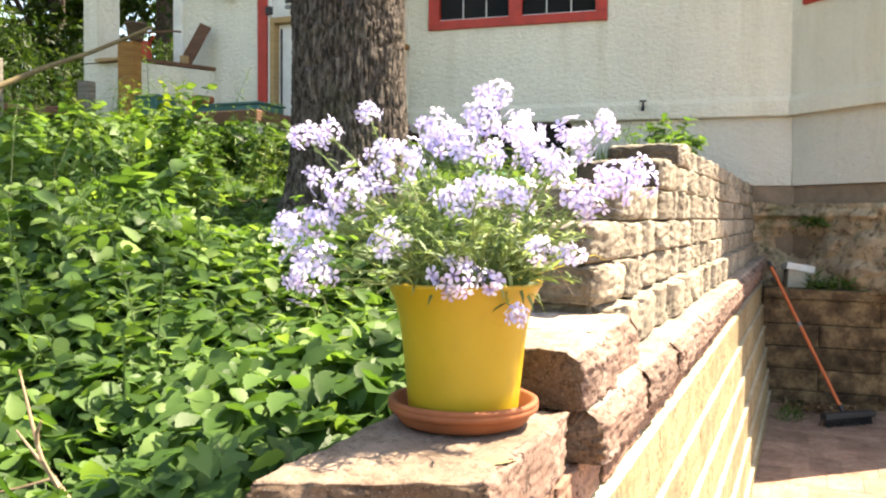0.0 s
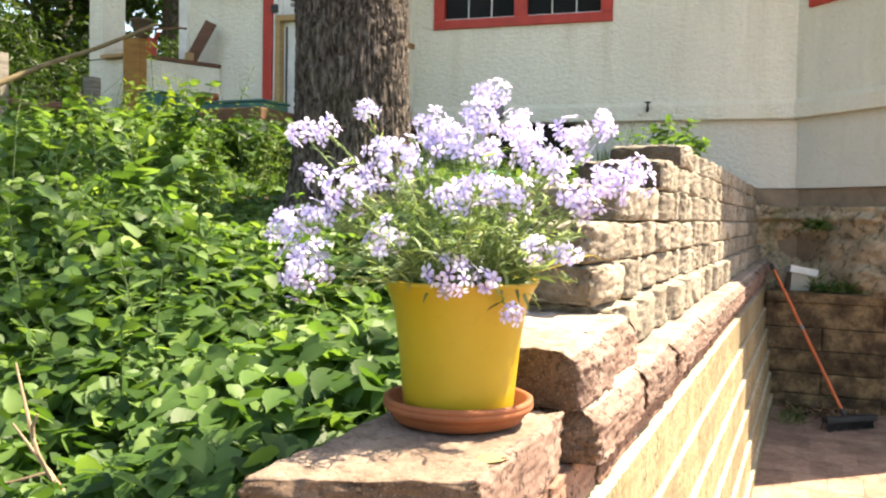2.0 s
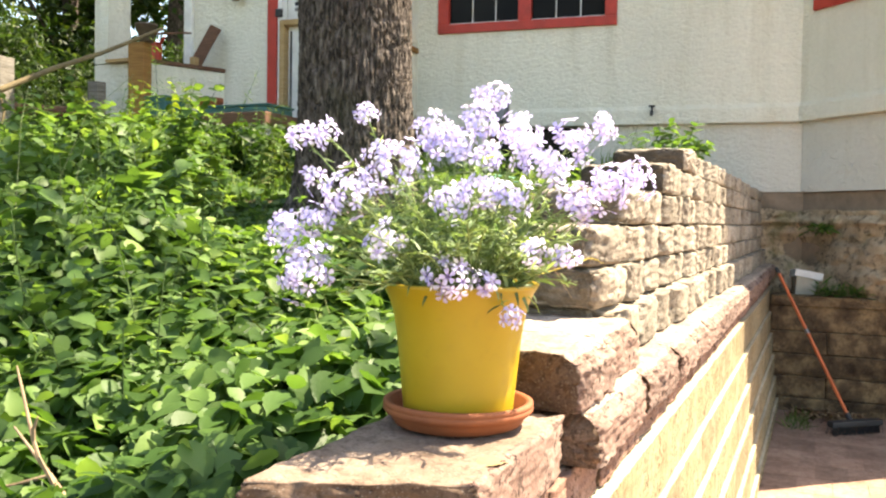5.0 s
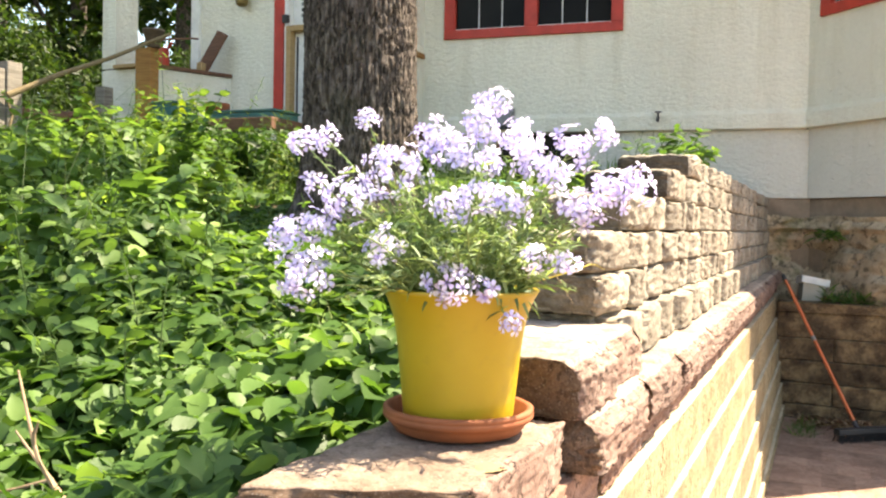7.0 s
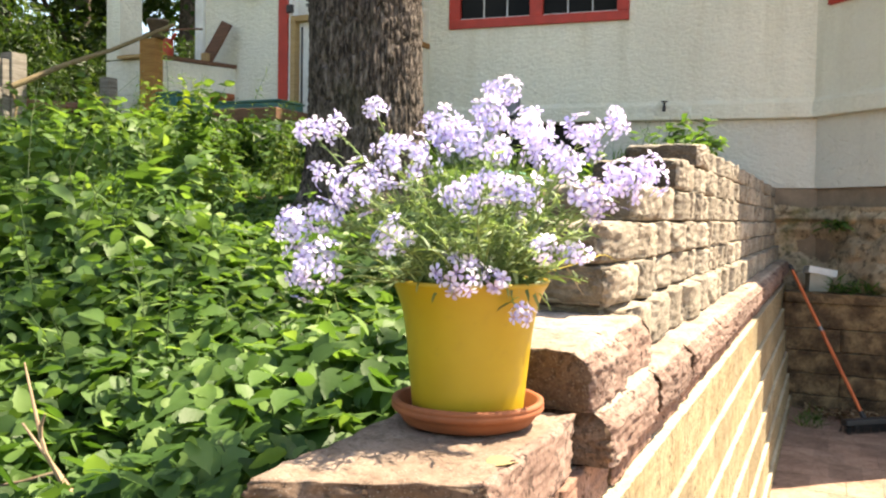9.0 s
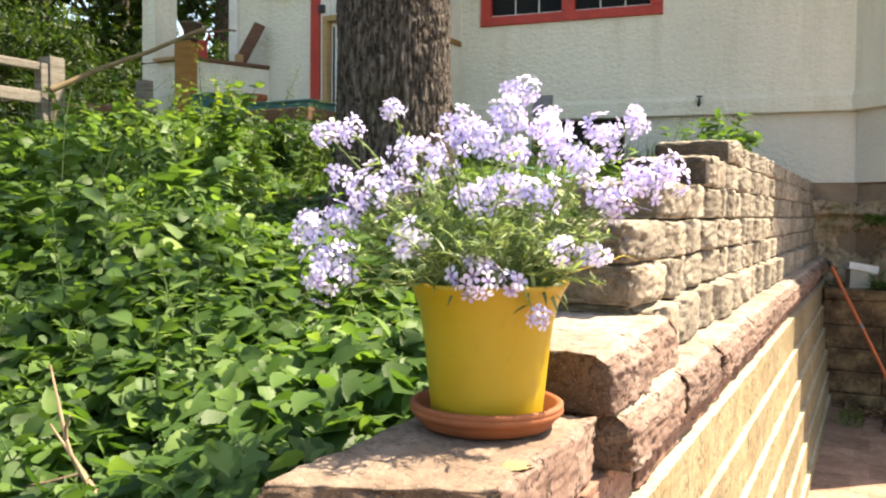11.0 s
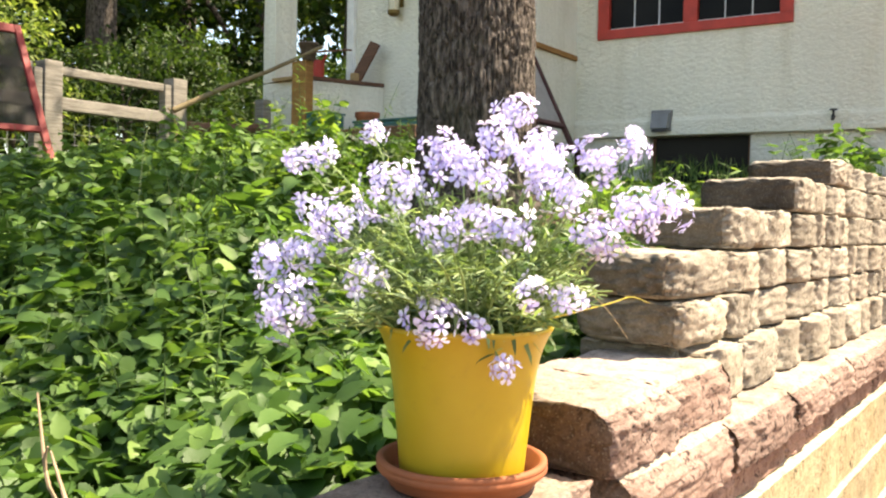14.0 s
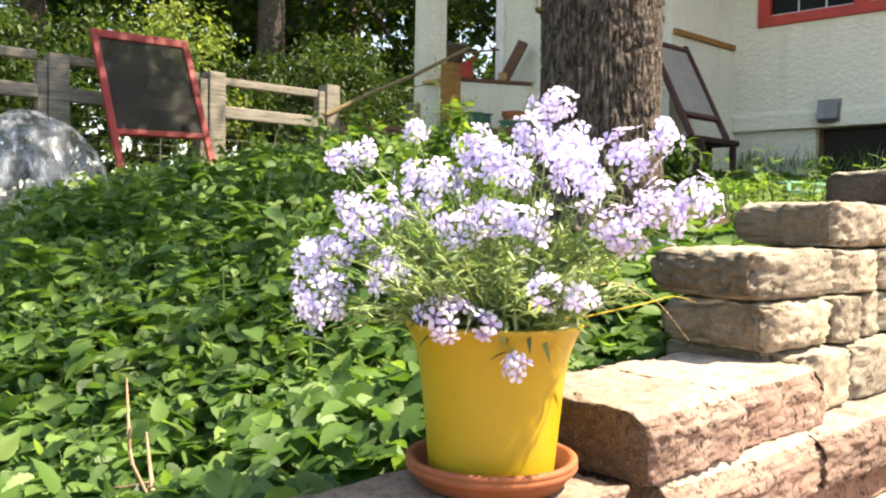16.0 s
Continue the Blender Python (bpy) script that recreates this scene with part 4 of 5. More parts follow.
def leaves(name, kind, places, sizes, yaws, pitches, rolls, mat, smooth=True):
    """Many leaves as one mesh: place, length, heading, lift and twist of each."""
    v, f = leaf_shape(kind)
    n = len(places)
    P = np.asarray(places, float)
    s = np.asarray(sizes, float)[:, None, None]
    L = v[None] * s
    cr, sr = np.cos(rolls)[:, None], np.sin(rolls)[:, None]
    x, y, z = L[..., 0], L[..., 1] * cr - L[..., 2] * sr, L[..., 1] * sr + L[..., 2] * cr
    cp, sp = np.cos(pitches)[:, None], np.sin(pitches)[:, None]
    x, z = x * cp - z * sp, x * sp + z * cp
    cy, sy = np.cos(yaws)[:, None], np.sin(yaws)[:, None]
    x, y = x * cy - y * sy, x * sy + y * cy
    V = np.stack([x, y, z], -1) + P[:, None, :]
    k = len(v)
    loops, starts, totals = [], [], []
    base = np.arange(n)[:, None] * k
    cols = [base + np.array(q)[None] for q in f]
    flat = np.concatenate(cols, 1).ravel()
    per = [len(q) for q in f]
    tot = np.tile(per, n)
    st = np.concatenate([[0], np.cumsum(tot)[:-1]])
    me = bpy.data.meshes.new(name)
    me.vertices.add(n * k)
    me.vertices.foreach_set("co", V.ravel())
    me.loops.add(len(flat))
    me.loops.foreach_set("vertex_index", flat.astype(np.int32))
    me.polygons.add(len(tot))
    me.polygons.foreach_set("loop_start", st.astype(np.int32))
    me.polygons.foreach_set("loop_total", tot.astype(np.int32))
    if smooth:
        me.polygons.foreach_set("use_smooth", np.ones(len(tot), bool))
    me.materials.append(mat)
    me.update(calc_edges=True)
    me.validate()
    return new(name, me)


M_LEAF = leaf_material("ground_leaf", (0.034, 0.074, 0.019), (0.062, 0.125, 0.033), (0.12, 0.2, 0.06), 0.46, 0.48, 0.36)
M_LEAFPALE = leaf_material("pale_ground_leaf", (0.038, 0.084, 0.019), (0.072, 0.145, 0.036), (0.155, 0.25, 0.075), 0.46, 0.48, 0.32)
M_WEED = leaf_material("weed_leaf", (0.055, 0.11, 0.03), (0.112, 0.2, 0.056), (0.23, 0.33, 0.1), 0.46, 0.5, 0.35)
M_TIP = leaf_material("tip_leaf", (0.05, 0.1, 0.015), (0.13, 0.2, 0.03), (0.3, 0.36, 0.06), 0.5, 0.5, 0.3)
M_SHRUB = leaf_material("shrub_leaf", (0.018, 0.045, 0.01), (0.036, 0.08, 0.018), (0.09, 0.15, 0.03), 0.35, 0.5, 0.3)
# Bush leaves darkened in colour to stand in for the shade behind the fence.
M_BUSH = leaf_material("shade_toned_bush_leaf", (0.016, 0.036, 0.01), (0.032, 0.062, 0.017), (0.075, 0.11, 0.034), 0.45, 0.5, 0.3)
# Brighter leaf for foliage in sun; the light is in the colour.
M_SUNTREE = leaf_material("yellow_green_sunlit_leaf", (0.06, 0.1, 0.025), (0.15, 0.21, 0.06), (0.32, 0.35, 0.14), 0.5, 0.5, 0.3)
M_GRASS = leaf_material("grass_blade", (0.04, 0.07, 0.016), (0.07, 0.11, 0.026), (0.15, 0.17, 0.055), 0.3, 0.6)
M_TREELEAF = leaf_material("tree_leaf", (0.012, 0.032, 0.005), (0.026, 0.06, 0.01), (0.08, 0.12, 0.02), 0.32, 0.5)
M_PHLOXLEAF = leaf_material("phlox_leaf", (0.075, 0.12, 0.055), (0.21, 0.28, 0.14), (0.46, 0.53, 0.33), 0.42, 0.48, 0.4)
M_STEM = plain("green_stem", (0.2, 0.28, 0.09), 0.6)
M_WEEDSTEM = plain("weed_stem", (0.05, 0.09, 0.02), 0.7)
M_STALK = plain("pale_stalk", (0.24, 0.27, 0.11), 0.6)
M_TWIG = plain("brown_twig", (0.32, 0.215, 0.135), 0.85, vary=0.4, scale=30)
M_DRY = plain("dry_stem", (0.42, 0.3, 0.17), 0.8)
R = np.random.default_rng(7)


def cover_height(x, y):
    """How tall the low plants stand over the soil."""
    h = 0.09 + 0.08 * (noise.noise(Vector((x * 1.1, y * 1.1, 2.0))) + 0.4) + 0.07 * noise.noise(Vector((x * 3.3, y * 3.3, 7.0)))
    tall = smooth01((-x - 0.75 - 0.78 * y) / 0.6 + 0.3)
    h += 0.2 * tall * smooth01((y + 0.3) / 1.5) * (1 - 0.3 * smooth01((-x - 3.6) / 1.0))
    near = 1 - smooth01((y - 0.25) / 0.3)
    edge = smooth01((-x - 0.32) / 0.35)
    h *= (0.35 + 0.65 * edge) * (1 - near) + (0.8 + 0.2 * edge) * near
    h += 0.05 * near * smooth01((x + 0.85) / 0.3)
    h *= 1 - 0.75 * smooth01((y - 1.0) / 0.6) * (1 - tall)
    d = math.hypot(x + 1.46, y - 1.8)
    h *= 0.3 + 0.7 * smooth01((d - 0.4) / 0.9)
    return max(0.02, h)


def in_bed(x, y):
    if x > -0.30 + (0.0 if y < 0.3 else -0.06):
        return False
    if x > -0.4 and 0.4 < y < 2.0:
        return False
    if y > house_y(x) - 0.12 and x > -3.2:
        return False
    if y > 4.0 and x < -3.1:
        return False
    return not (math.hypot(x + 1.46, y - 1.8) < 0.3)


def bed_points(n, x0, x1, y0, y1, density=None):
    out = []
    while len(out) < n:
        x, y = R.uniform(x0, x1), R.uniform(y0, y1)
        if in_bed(x, y) and (density is None or R.random() < density(x, y)):
            out.append((x, y))
    return out


def build_cover():
    pts = bed_points(11000, -1.9, -0.28, -0.75, 1.7, lambda x, y: 1.0 if y < 1.1 + 0.4 * x + 0.6 else 0.35)
    kinds = (([], []), ([], []))
    for x, y in pts:
        # the darker leaf colour further left stands in for dappled shade
        pale = x + 0.25 * noise.noise(Vector((x * 2.5, y * 2.5, 9.0))) + 0.15 * R.normal() > -1.2
        P, S = kinds[pale]
        h = cover_height(x, y)
        u = R.random() ** 0.6
        P.append((x, y, ground_z(x, y) + h * u))
        S.append(0.033 + 0.046 * R.random() ** 1.3)
    for (P, S), name, mat, label in zip(kinds, ("ground_cover", "pale_ground_cover"), (M_LEAF, M_LEAFPALE), ("low dark green heart-leaved ground cover on the slope", "low light green heart-leaved ground cover beside the wall")):
        n = len(P)
        ob = leaves(name, "heart", P, S, R.normal(-0.9, 1.2, n), R.normal(-0.5, 0.4, n), R.normal(0, 0.35, n), mat)
        tagged(ob, label, "ground cover", kind="stuff")
    pts = bed_points(44000, -5.6, -0.3, -1.2, 5.6, lambda x, y: 0.12 if y > 1.1 and x > -1.35 else 1.0 if x < -1.2 else 0.45)
    P, S = [], []
    for x, y in pts:
        h = cover_height(x, y) * 1.2
        u = R.random() ** 0.55
        P.append((x, y, ground_z(x, y) + h * u))
        S.append(0.024 + 0.056 * R.random() ** 1.2)
    n = len(P)
    ob = leaves("weeds", "nettle", P, S, R.uniform(0, 6.283, n), R.normal(-0.35, 0.55, n), R.normal(0, 0.5, n), M_WEED)
    tagged(ob, "dense bright green weeds covering the garden slope", "weeds", kind="stuff")
    pts = bed_points(6500, -5.4, -0.34, -0.4, 6.0, lambda x, y: 0.3 if y > 1.2 and x > -1.9 else 1.0 if y > 4 else 0.3)
    P = [(x, y, ground_z(x, y)) for x, y in pts]
    n = len(P)
    ob = leaves("grass", "blade", P, R.uniform(0.05, 0.17, n) * np.array([0.6 if q[1] > 2.5 else 1.0 for q in P]), R.uniform(0, 6.283, n), R.uniform(0.7, 1.45, n), R.normal(0, 0.4, n), M_GRASS)
    tagged(ob, "thin green and straw grass among the weeds", "grass", kind="stuff")


build_cover()


def weed_plant(x, y, height, seed, label, whorl=True, leaf=0.07, mat=None):
    r = random.Random(seed)
    z = ground_z(x, y) - 0.01
    t = thing("tall_weed", (x, y, z), 0, label, "weed", "tall weeds on the slope")
    bend = Vector((r.uniform(-0.38, 0.38), r.uniform(-0.38, 0.38), 0)) * height
    path = [Vector((0, 0, 0)) + bend * (u * u) + Vector((0, 0, height * u)) for u in np.linspace(0, 1, 7)]
    part("stem", tube(path, [0.0024, 0.0023, 0.0021, 0.0018, 0.0015, 0.0012, 0.0008], 6), M_WEEDSTEM, t)
    P, S, Y, T = [], [], [], []
    k = int(height * 24)
    for i in range(k):
        u = 0.2 + 0.8 * i / k
        p = bend * (u * u) + Vector((0, 0, height * u))
        for q in range(3):
            P.append(tuple(p))
            S.append(leaf * (1.5 - 0.8 * u) * r.uniform(0.6, 1.3))
            Y.append(i * 2.4 + q * 2.09 + r.uniform(-0.4, 0.4))
            T.append(r.uniform(-0.6, 0.5))
    n = len(P)
    ob = leaves("leaves", "nettle" if whorl else "narrow", P, S, np.array(Y), np.array(T), R.normal(0, 0.3, n), mat or M_WEED)
    ob.parent = t
    return t


for i in range(46):
    while True:
        x, y = R.uniform(-4.4, -1.1), R.uniform(0.4, 3.9)
        if in_bed(x, y) and math.hypot(x + 1.46, y - 1.8) > 0.7 and -x > 0.7 + 0.78 * y:
            break
    weed_plant(x, y, R.uniform(0.3, 0.62), i, "tall leafy green weed rising out of the ground cover", i % 3 != 0)


for i in range(16):
    x, y = R.uniform(-3.5, -2.3), R.uniform(1.7, 3.1)
    weed_plant(x, y, R.uniform(0.3, 0.5), 200 + i, "tall leafy green weed rising out of the ground cover", i % 4 != 0, 0.08)
for i in range(22):
    x, y = R.uniform(-4.6, -2.7), R.uniform(3.3, 4.0)
    # Shrub leaf used here to put the tree crown's shade into the colour.
    weed_plant(x, y, R.uniform(0.2, 0.36), 300 + i, "leafy green weed in front of the porch, leaves darkened for shade", True, 0.09, M_SHRUB)
for i, (x, y, hh) in enumerate(((-3.25, 2.2, 0.68), (-2.95, 2.05, 0.62), (-2.75, 2.3, 0.58), (-3.4, 2.55, 0.62), (-2.55, 1.9, 0.56), (-2.2, 1.5, 0.46), (-1.95, 1.35, 0.4))):
    weed_plant(x, y, hh, 440 + i, "tall weed with yellow-green flowering tips", i % 2 == 0, 0.06, M_TIP)
weed_plant(-3.05, 2.35, 0.86, 401, "tall weed with a yellow-green flowering tip", False, 0.06)


# mid-height plants with larger leaves that break up the low cover
for i in range(64):
    while True:
        x, y = R.uniform(-2.4, -0.5), R.uniform(-0.45, 1.4)
        if in_bed(x, y) and math.hypot(x + 1.46, y - 1.8) > 0.6:
            break
    weed_plant(x, y, cover_height(x, y) + R.uniform(0.0, 0.11), 500 + i, "leafy green weed standing a little over the ground cover", i % 5 != 0, R.uniform(0.045, 0.085))


for i in range(44):
    while True:
        x, y = R.uniform(-3.6, -1.5), R.uniform(-0.3, 2.2)
        if in_bed(x, y) and math.hypot(x + 1.46, y - 1.8) > 0.7:
            break
    weed_plant(x, y, cover_height(x, y) + R.uniform(0.03, 0.2), 600 + i, "broad-leaved green weed on the garden slope", True, R.uniform(0.085, 0.13))


# slender upright weeds all over the slope
for i in range(150):
    while True:
        x, y = R.uniform(-3.9, -0.75), R.uniform(-0.2, 2.6)
        if in_bed(x, y) and math.hypot(x + 1.46, y - 1.8) > 0.6 and -x > 0.55 + 0.5 * y:
            break
    weed_plant(x, y, cover_height(x, y) + R.uniform(0.06, 0.26), 700 + i, "slender upright green weed on the garden slope", i % 3 == 0, R.uniform(0.04, 0.075))
for i in range(16):
    x, y = R.uniform(-4.0, -3.1), R.uniform(0.45, 1.25)
    weed_plant(x, y, R.uniform(0.26, 0.46), 900 + i, "tall broad-leaved weed in front of the old screen door", True, R.uniform(0.08, 0.12))
# long bare grass stalks
for i in range(7):
    x, y = R.uniform(-2.9, -1.6), R.uniform(0.6, 1.35)
    z, hh, bx, by = ground_z(x, y), R.uniform(0.42, 0.75), R.uniform(-0.35, 0.4), R.uniform(-0.25, 0.25)
    t = thing("grass_stalk", (x, y, z), 0, "long thin pale green grass stalk bending over the weeds", "grass", "grass stalks")
    part("stalk", tube([(0, 0, 0), (bx * 0.15, by * 0.15, hh * 0.4), (bx * 0.5, by * 0.5, hh * 0.8), (bx, by, hh)], [0.0017, 0.0014, 0.0011, 0.0006], 5), M_STALK, t)


for i in range(24):
    weed_plant(-0.24 - 0.3 * R.random(), 2.6 + 0.04 * i, R.uniform(0.24, 0.34) + 0.08 * (6 < i < 18), 402 + i, "leafy green weed growing behind the wall top", i % 3 != 0, 0.06)
for i, (x, y, hh) in enumerate(((-0.72, 2.2, 0.2), (-0.8, 2.28, 0.26), (-0.88, 2.12, 0.22), (-0.97, 2.3, 0.3), (-0.63, 2.42, 0.24), (-1.08, 2.2, 0.24), (-0.55, 2.2, 0.2))):
    weed_plant(x, y, hh, 420 + i, "small pale green weed near the blocks", False, 0.085)
weed_plant(-0.95, 2.6, 0.22, 405, "small pale green weed near the blocks", False, 0.07)
weed_plant(-0.85, 2.9, 0.2, 406, "small pale green weed near the blocks", False, 0.07)
weed_plant(-1.35, 2.9, 0.25, 407, "small pale green weed near the blocks", True, 0.06)


def build_terrace_growth():
    P = [(x, y, -0.222 + 0.09 * R.random() ** 2) for x, y in zip(R.uniform(0.36, 1.3, 620), R.uniform(5.72, 5.9, 620))]
    n = len(P)
    ob = leaves("terrace_weeds", "narrow", P, R.uniform(0.05, 0.12, n), R.uniform(0, 6.283, n), R.uniform(-0.1, 0.9, n), R.normal(0, 0.4, n), M_WEED)
    tagged(ob, "green weeds growing on the terrace", "weeds", kind="stuff")
    P = [(0.28 + 0.2 * R.random(), 6.0 + 0.1 * R.random(), 0.27 + 0.05 * R.random()) for k in range(70)]
    n = len(P)
    ob = leaves("bank_weeds", "oval", P, R.uniform(0.04, 0.11, n), R.normal(-1.57, 1.0, n), R.uniform(-0.5, 0.7, n), R.normal(0, 0.4, n), M_WEED)
    tagged(ob, "small green weeds growing out of the bank", "weeds", kind="stuff")
    P = [(0.18 + 0.16 * R.random(), 4.95 + 0.4 * R.random(), FLOOR_Z) for k in range(160)]
    n = len(P)
    ob = leaves("floor_weeds", "blade", P, R.uniform(0.04, 0.13, n), R.uniform(0, 6.283, n), R.uniform(0.2, 1.2, n), R.normal(0, 0.4, n), M_WEED)
    tagged(ob, "tuft of grass at the foot of the wall", "grass", kind="stuff")
    P = [(0.2 + 0.5 * R.random(), 5.2 + 0.4 * R.random() ** 0.6, FLOOR_Z + 0.004 + 0.03 * R.random()) for k in range(420)]
    n = len(P)
    ob = leaves("leaf_litter", "oval", P, R.uniform(0.03, 0.07, n), R.uniform(0, 6.283, n), R.normal(0, 0.3, n), R.normal(0, 0.4, n), M_LITTER)
    tagged(ob, "dry brown leaf litter on the patio", "leaf litter", kind="stuff")


M_LITTER = leaf_material("dry_leaf", (0.1, 0.055, 0.03), (0.2, 0.12, 0.07), (0.36, 0.26, 0.17), 0.1, 0.8)
build_terrace_growth()


def build_house_growth():
    """Grass and weeds along the foot of the house wall."""
    xs = R.uniform(-3.0, -0.55, 800)
    P = [(x, house_y(x) - 0.12 - 0.45 * R.random(), 0) for x in xs]
    P = [(x, y, ground_z(x, y) + 0.02 + 0.1 * R.random()) for x, y, z in P]
    n = len(P)
    ob = leaves("wall_grass", "blade", P, R.uniform(0.08, 0.22, n), R.uniform(0, 6.283, n), R.uniform(0.6, 1.45, n), R.normal(0, 0.4, n), M_WEED)
    tagged(ob, "rough green grass along the foot of the house wall", "grass", kind="stuff")


build_house_growth()


M_LITTERPALE = leaf_material("pale_leaf", (0.3, 0.23, 0.13), (0.3, 0.23, 0.13), (0.34, 0.26, 0.15), 0.1, 0.8)
lf = leaves("fallen_leaf", "nettle", [(0.0, 0.0, 0.003)], [0.05], np.array([0.9]), np.array([0.1]), np.array([0.1]), M_LITTERPALE)
lf.location = (-0.03, -0.345, -0.006)
tagged(lf, "pale tan fallen leaf lying on the slab", "leaf")


# ---- the phlox ----
def petal_material():
    k = Nodes("lilac_petal")
    uv = k.n.new("ShaderNodeAttribute")
    uv.attribute_name = "along"
    isl = k.ramp(k.island(), [(0.0, (0.49, 0.45, 0.8)), (0.45, (0.69, 0.65, 0.9)), (1.0, (0.9, 0.87, 0.96))])
    c = k.mix(k.ramp(uv.outputs["Fac"], [(0.12, (1, 1, 1)), (0.44, (0, 0, 0))]), isl, (0.22, 0.12, 0.5))
    k.finish(c, 0.6, 0, 0.2)
    t = k.add("ShaderNodeBsdfTranslucent", Color=c)
    m = k.add("ShaderNodeMixShader", Fac=0.35)
    k.tree.links.new(k.bsdf.outputs[0], m.inputs[1])
    k.tree.links.new(t.outputs[0], m.inputs[2])
    k.tree.links.new(m.outputs[0], k.out.inputs[0])
    return k.mat


M_PETAL = petal_material()


def flower_head(parent, c, rad, seed):
    """One rounded cluster of five-petalled florets."""
    r = random.Random(seed)
    n = max(8, int(36 * (rad / 0.04) ** 1.6))
    axis = Vector((c.x - POT.x, c.y - POT.y, 0)) * 2.2 + Vector((0.25, -0.25, 0.45))
    axis.normalize()
    verts, faces, along = [], [], []
    for i in range(n):
        u = (i + 0.5) / n
        th = math.acos(1 - 1.45 * u)
        ph = i * 2.399 + r.uniform(-0.3, 0.3)
        d = Vector((math.sin(th) * math.cos(ph), math.sin(th) * math.sin(ph), math.cos(th)))
        d = Vector((0, 0, 1)).rotation_difference(axis) @ d
        d = (d + Vector((r.uniform(-0.3, 0.3), r.uniform(-0.3, 0.3), r.uniform(-0.3, 0.3)))).normalized()
        p = c + d * rad * r.uniform(0.55, 1.2)
        s = r.uniform(0.0105, 0.0138)
        q = d.to_track_quat("Z", "Y") @ Euler((r.uniform(-0.5, 0.5), r.uniform(-0.5, 0.5), r.uniform(0, 6.28))).to_quaternion()
        cup = r.uniform(-0.05, 0.3)
        for k in range(5):
            a = 2 * math.pi * k / 5
            b0 = len(verts)
            for x, y, z in ((0.06, 0.0, 0.0), (0.42, 0.2, 0.03), (0.82, 0.30, 0.0), (1.0, 0.13, -0.05), (0.94, 0.0, 0.0), (1.0, -0.13, -0.05), (0.82, -0.30, 0.0), (0.42, -0.2, 0.03)):
                verts.append(p + q @ Vector(((x * math.cos(a) - y * math.sin(a)) * s, (x * math.sin(a) + y * math.cos(a)) * s, (z + cup * x * x) * s)))
                along.append(x)
            faces += [(b0, b0 + 1, b0 + 4, b0 + 7), (b0 + 1, b0 + 2, b0 + 3, b0 + 4), (b0 + 7, b0 + 4, b0 + 5, b0 + 6)]
    ob = obj("flower_head", verts, faces, M_PETAL)
    at = ob.data.attributes.new("along", "FLOAT", "POINT")
    at.data.foreach_set("value", along)
    ob.parent = parent
    return ob


HEADS_A = (
    (-0.135, -0.044, 0.522, 0.034), (-0.314, -0.152, 0.492, 0.020), (-0.382, -0.239, 0.449, 0.025), (-0.345, -0.222, 0.452, 0.021),
    (-0.165, -0.130, 0.438, 0.041), (-0.143, -0.079, 0.476, 0.038), (-0.077, -0.069, 0.458, 0.039), (-0.204, -0.132, 0.457, 0.036),
    (0.003, -0.053, 0.446, 0.041), (0.054, -0.045, 0.468, 0.022), (-0.240, -0.189, 0.404, 0.053), (-0.287, -0.247, 0.357, 0.043),
    (-0.345, -0.254, 0.379, 0.019), (-0.122, -0.236, 0.347, 0.033), (-0.085, -0.21, 0.362, 0.033),
)
HEADS_B = (
    (-0.045, -0.195, 0.355, 0.03), (0.030, -0.107, 0.349, 0.038), (0.071, -0.079, 0.373, 0.040), (0.107, -0.057, 0.387, 0.032),
    (-0.368, -0.297, 0.303, 0.031), (-0.330, -0.275, 0.315, 0.029), (-0.327, -0.305, 0.239, 0.049), (-0.210, -0.278, 0.286, 0.035),
    (-0.109, -0.265, 0.240, 0.040), (-0.066, -0.246, 0.228, 0.021), (-0.009, -0.202, 0.278, 0.026), (0.039, -0.191, 0.269, 0.020),
    (-0.027, -0.231, 0.184, 0.016), (-0.038, -0.098, 0.412, 0.037), (-0.055, -0.12, 0.44, 0.03), (0.0, -0.13, 0.40, 0.024), (-0.1, -0.15, 0.415, 0.026),
)


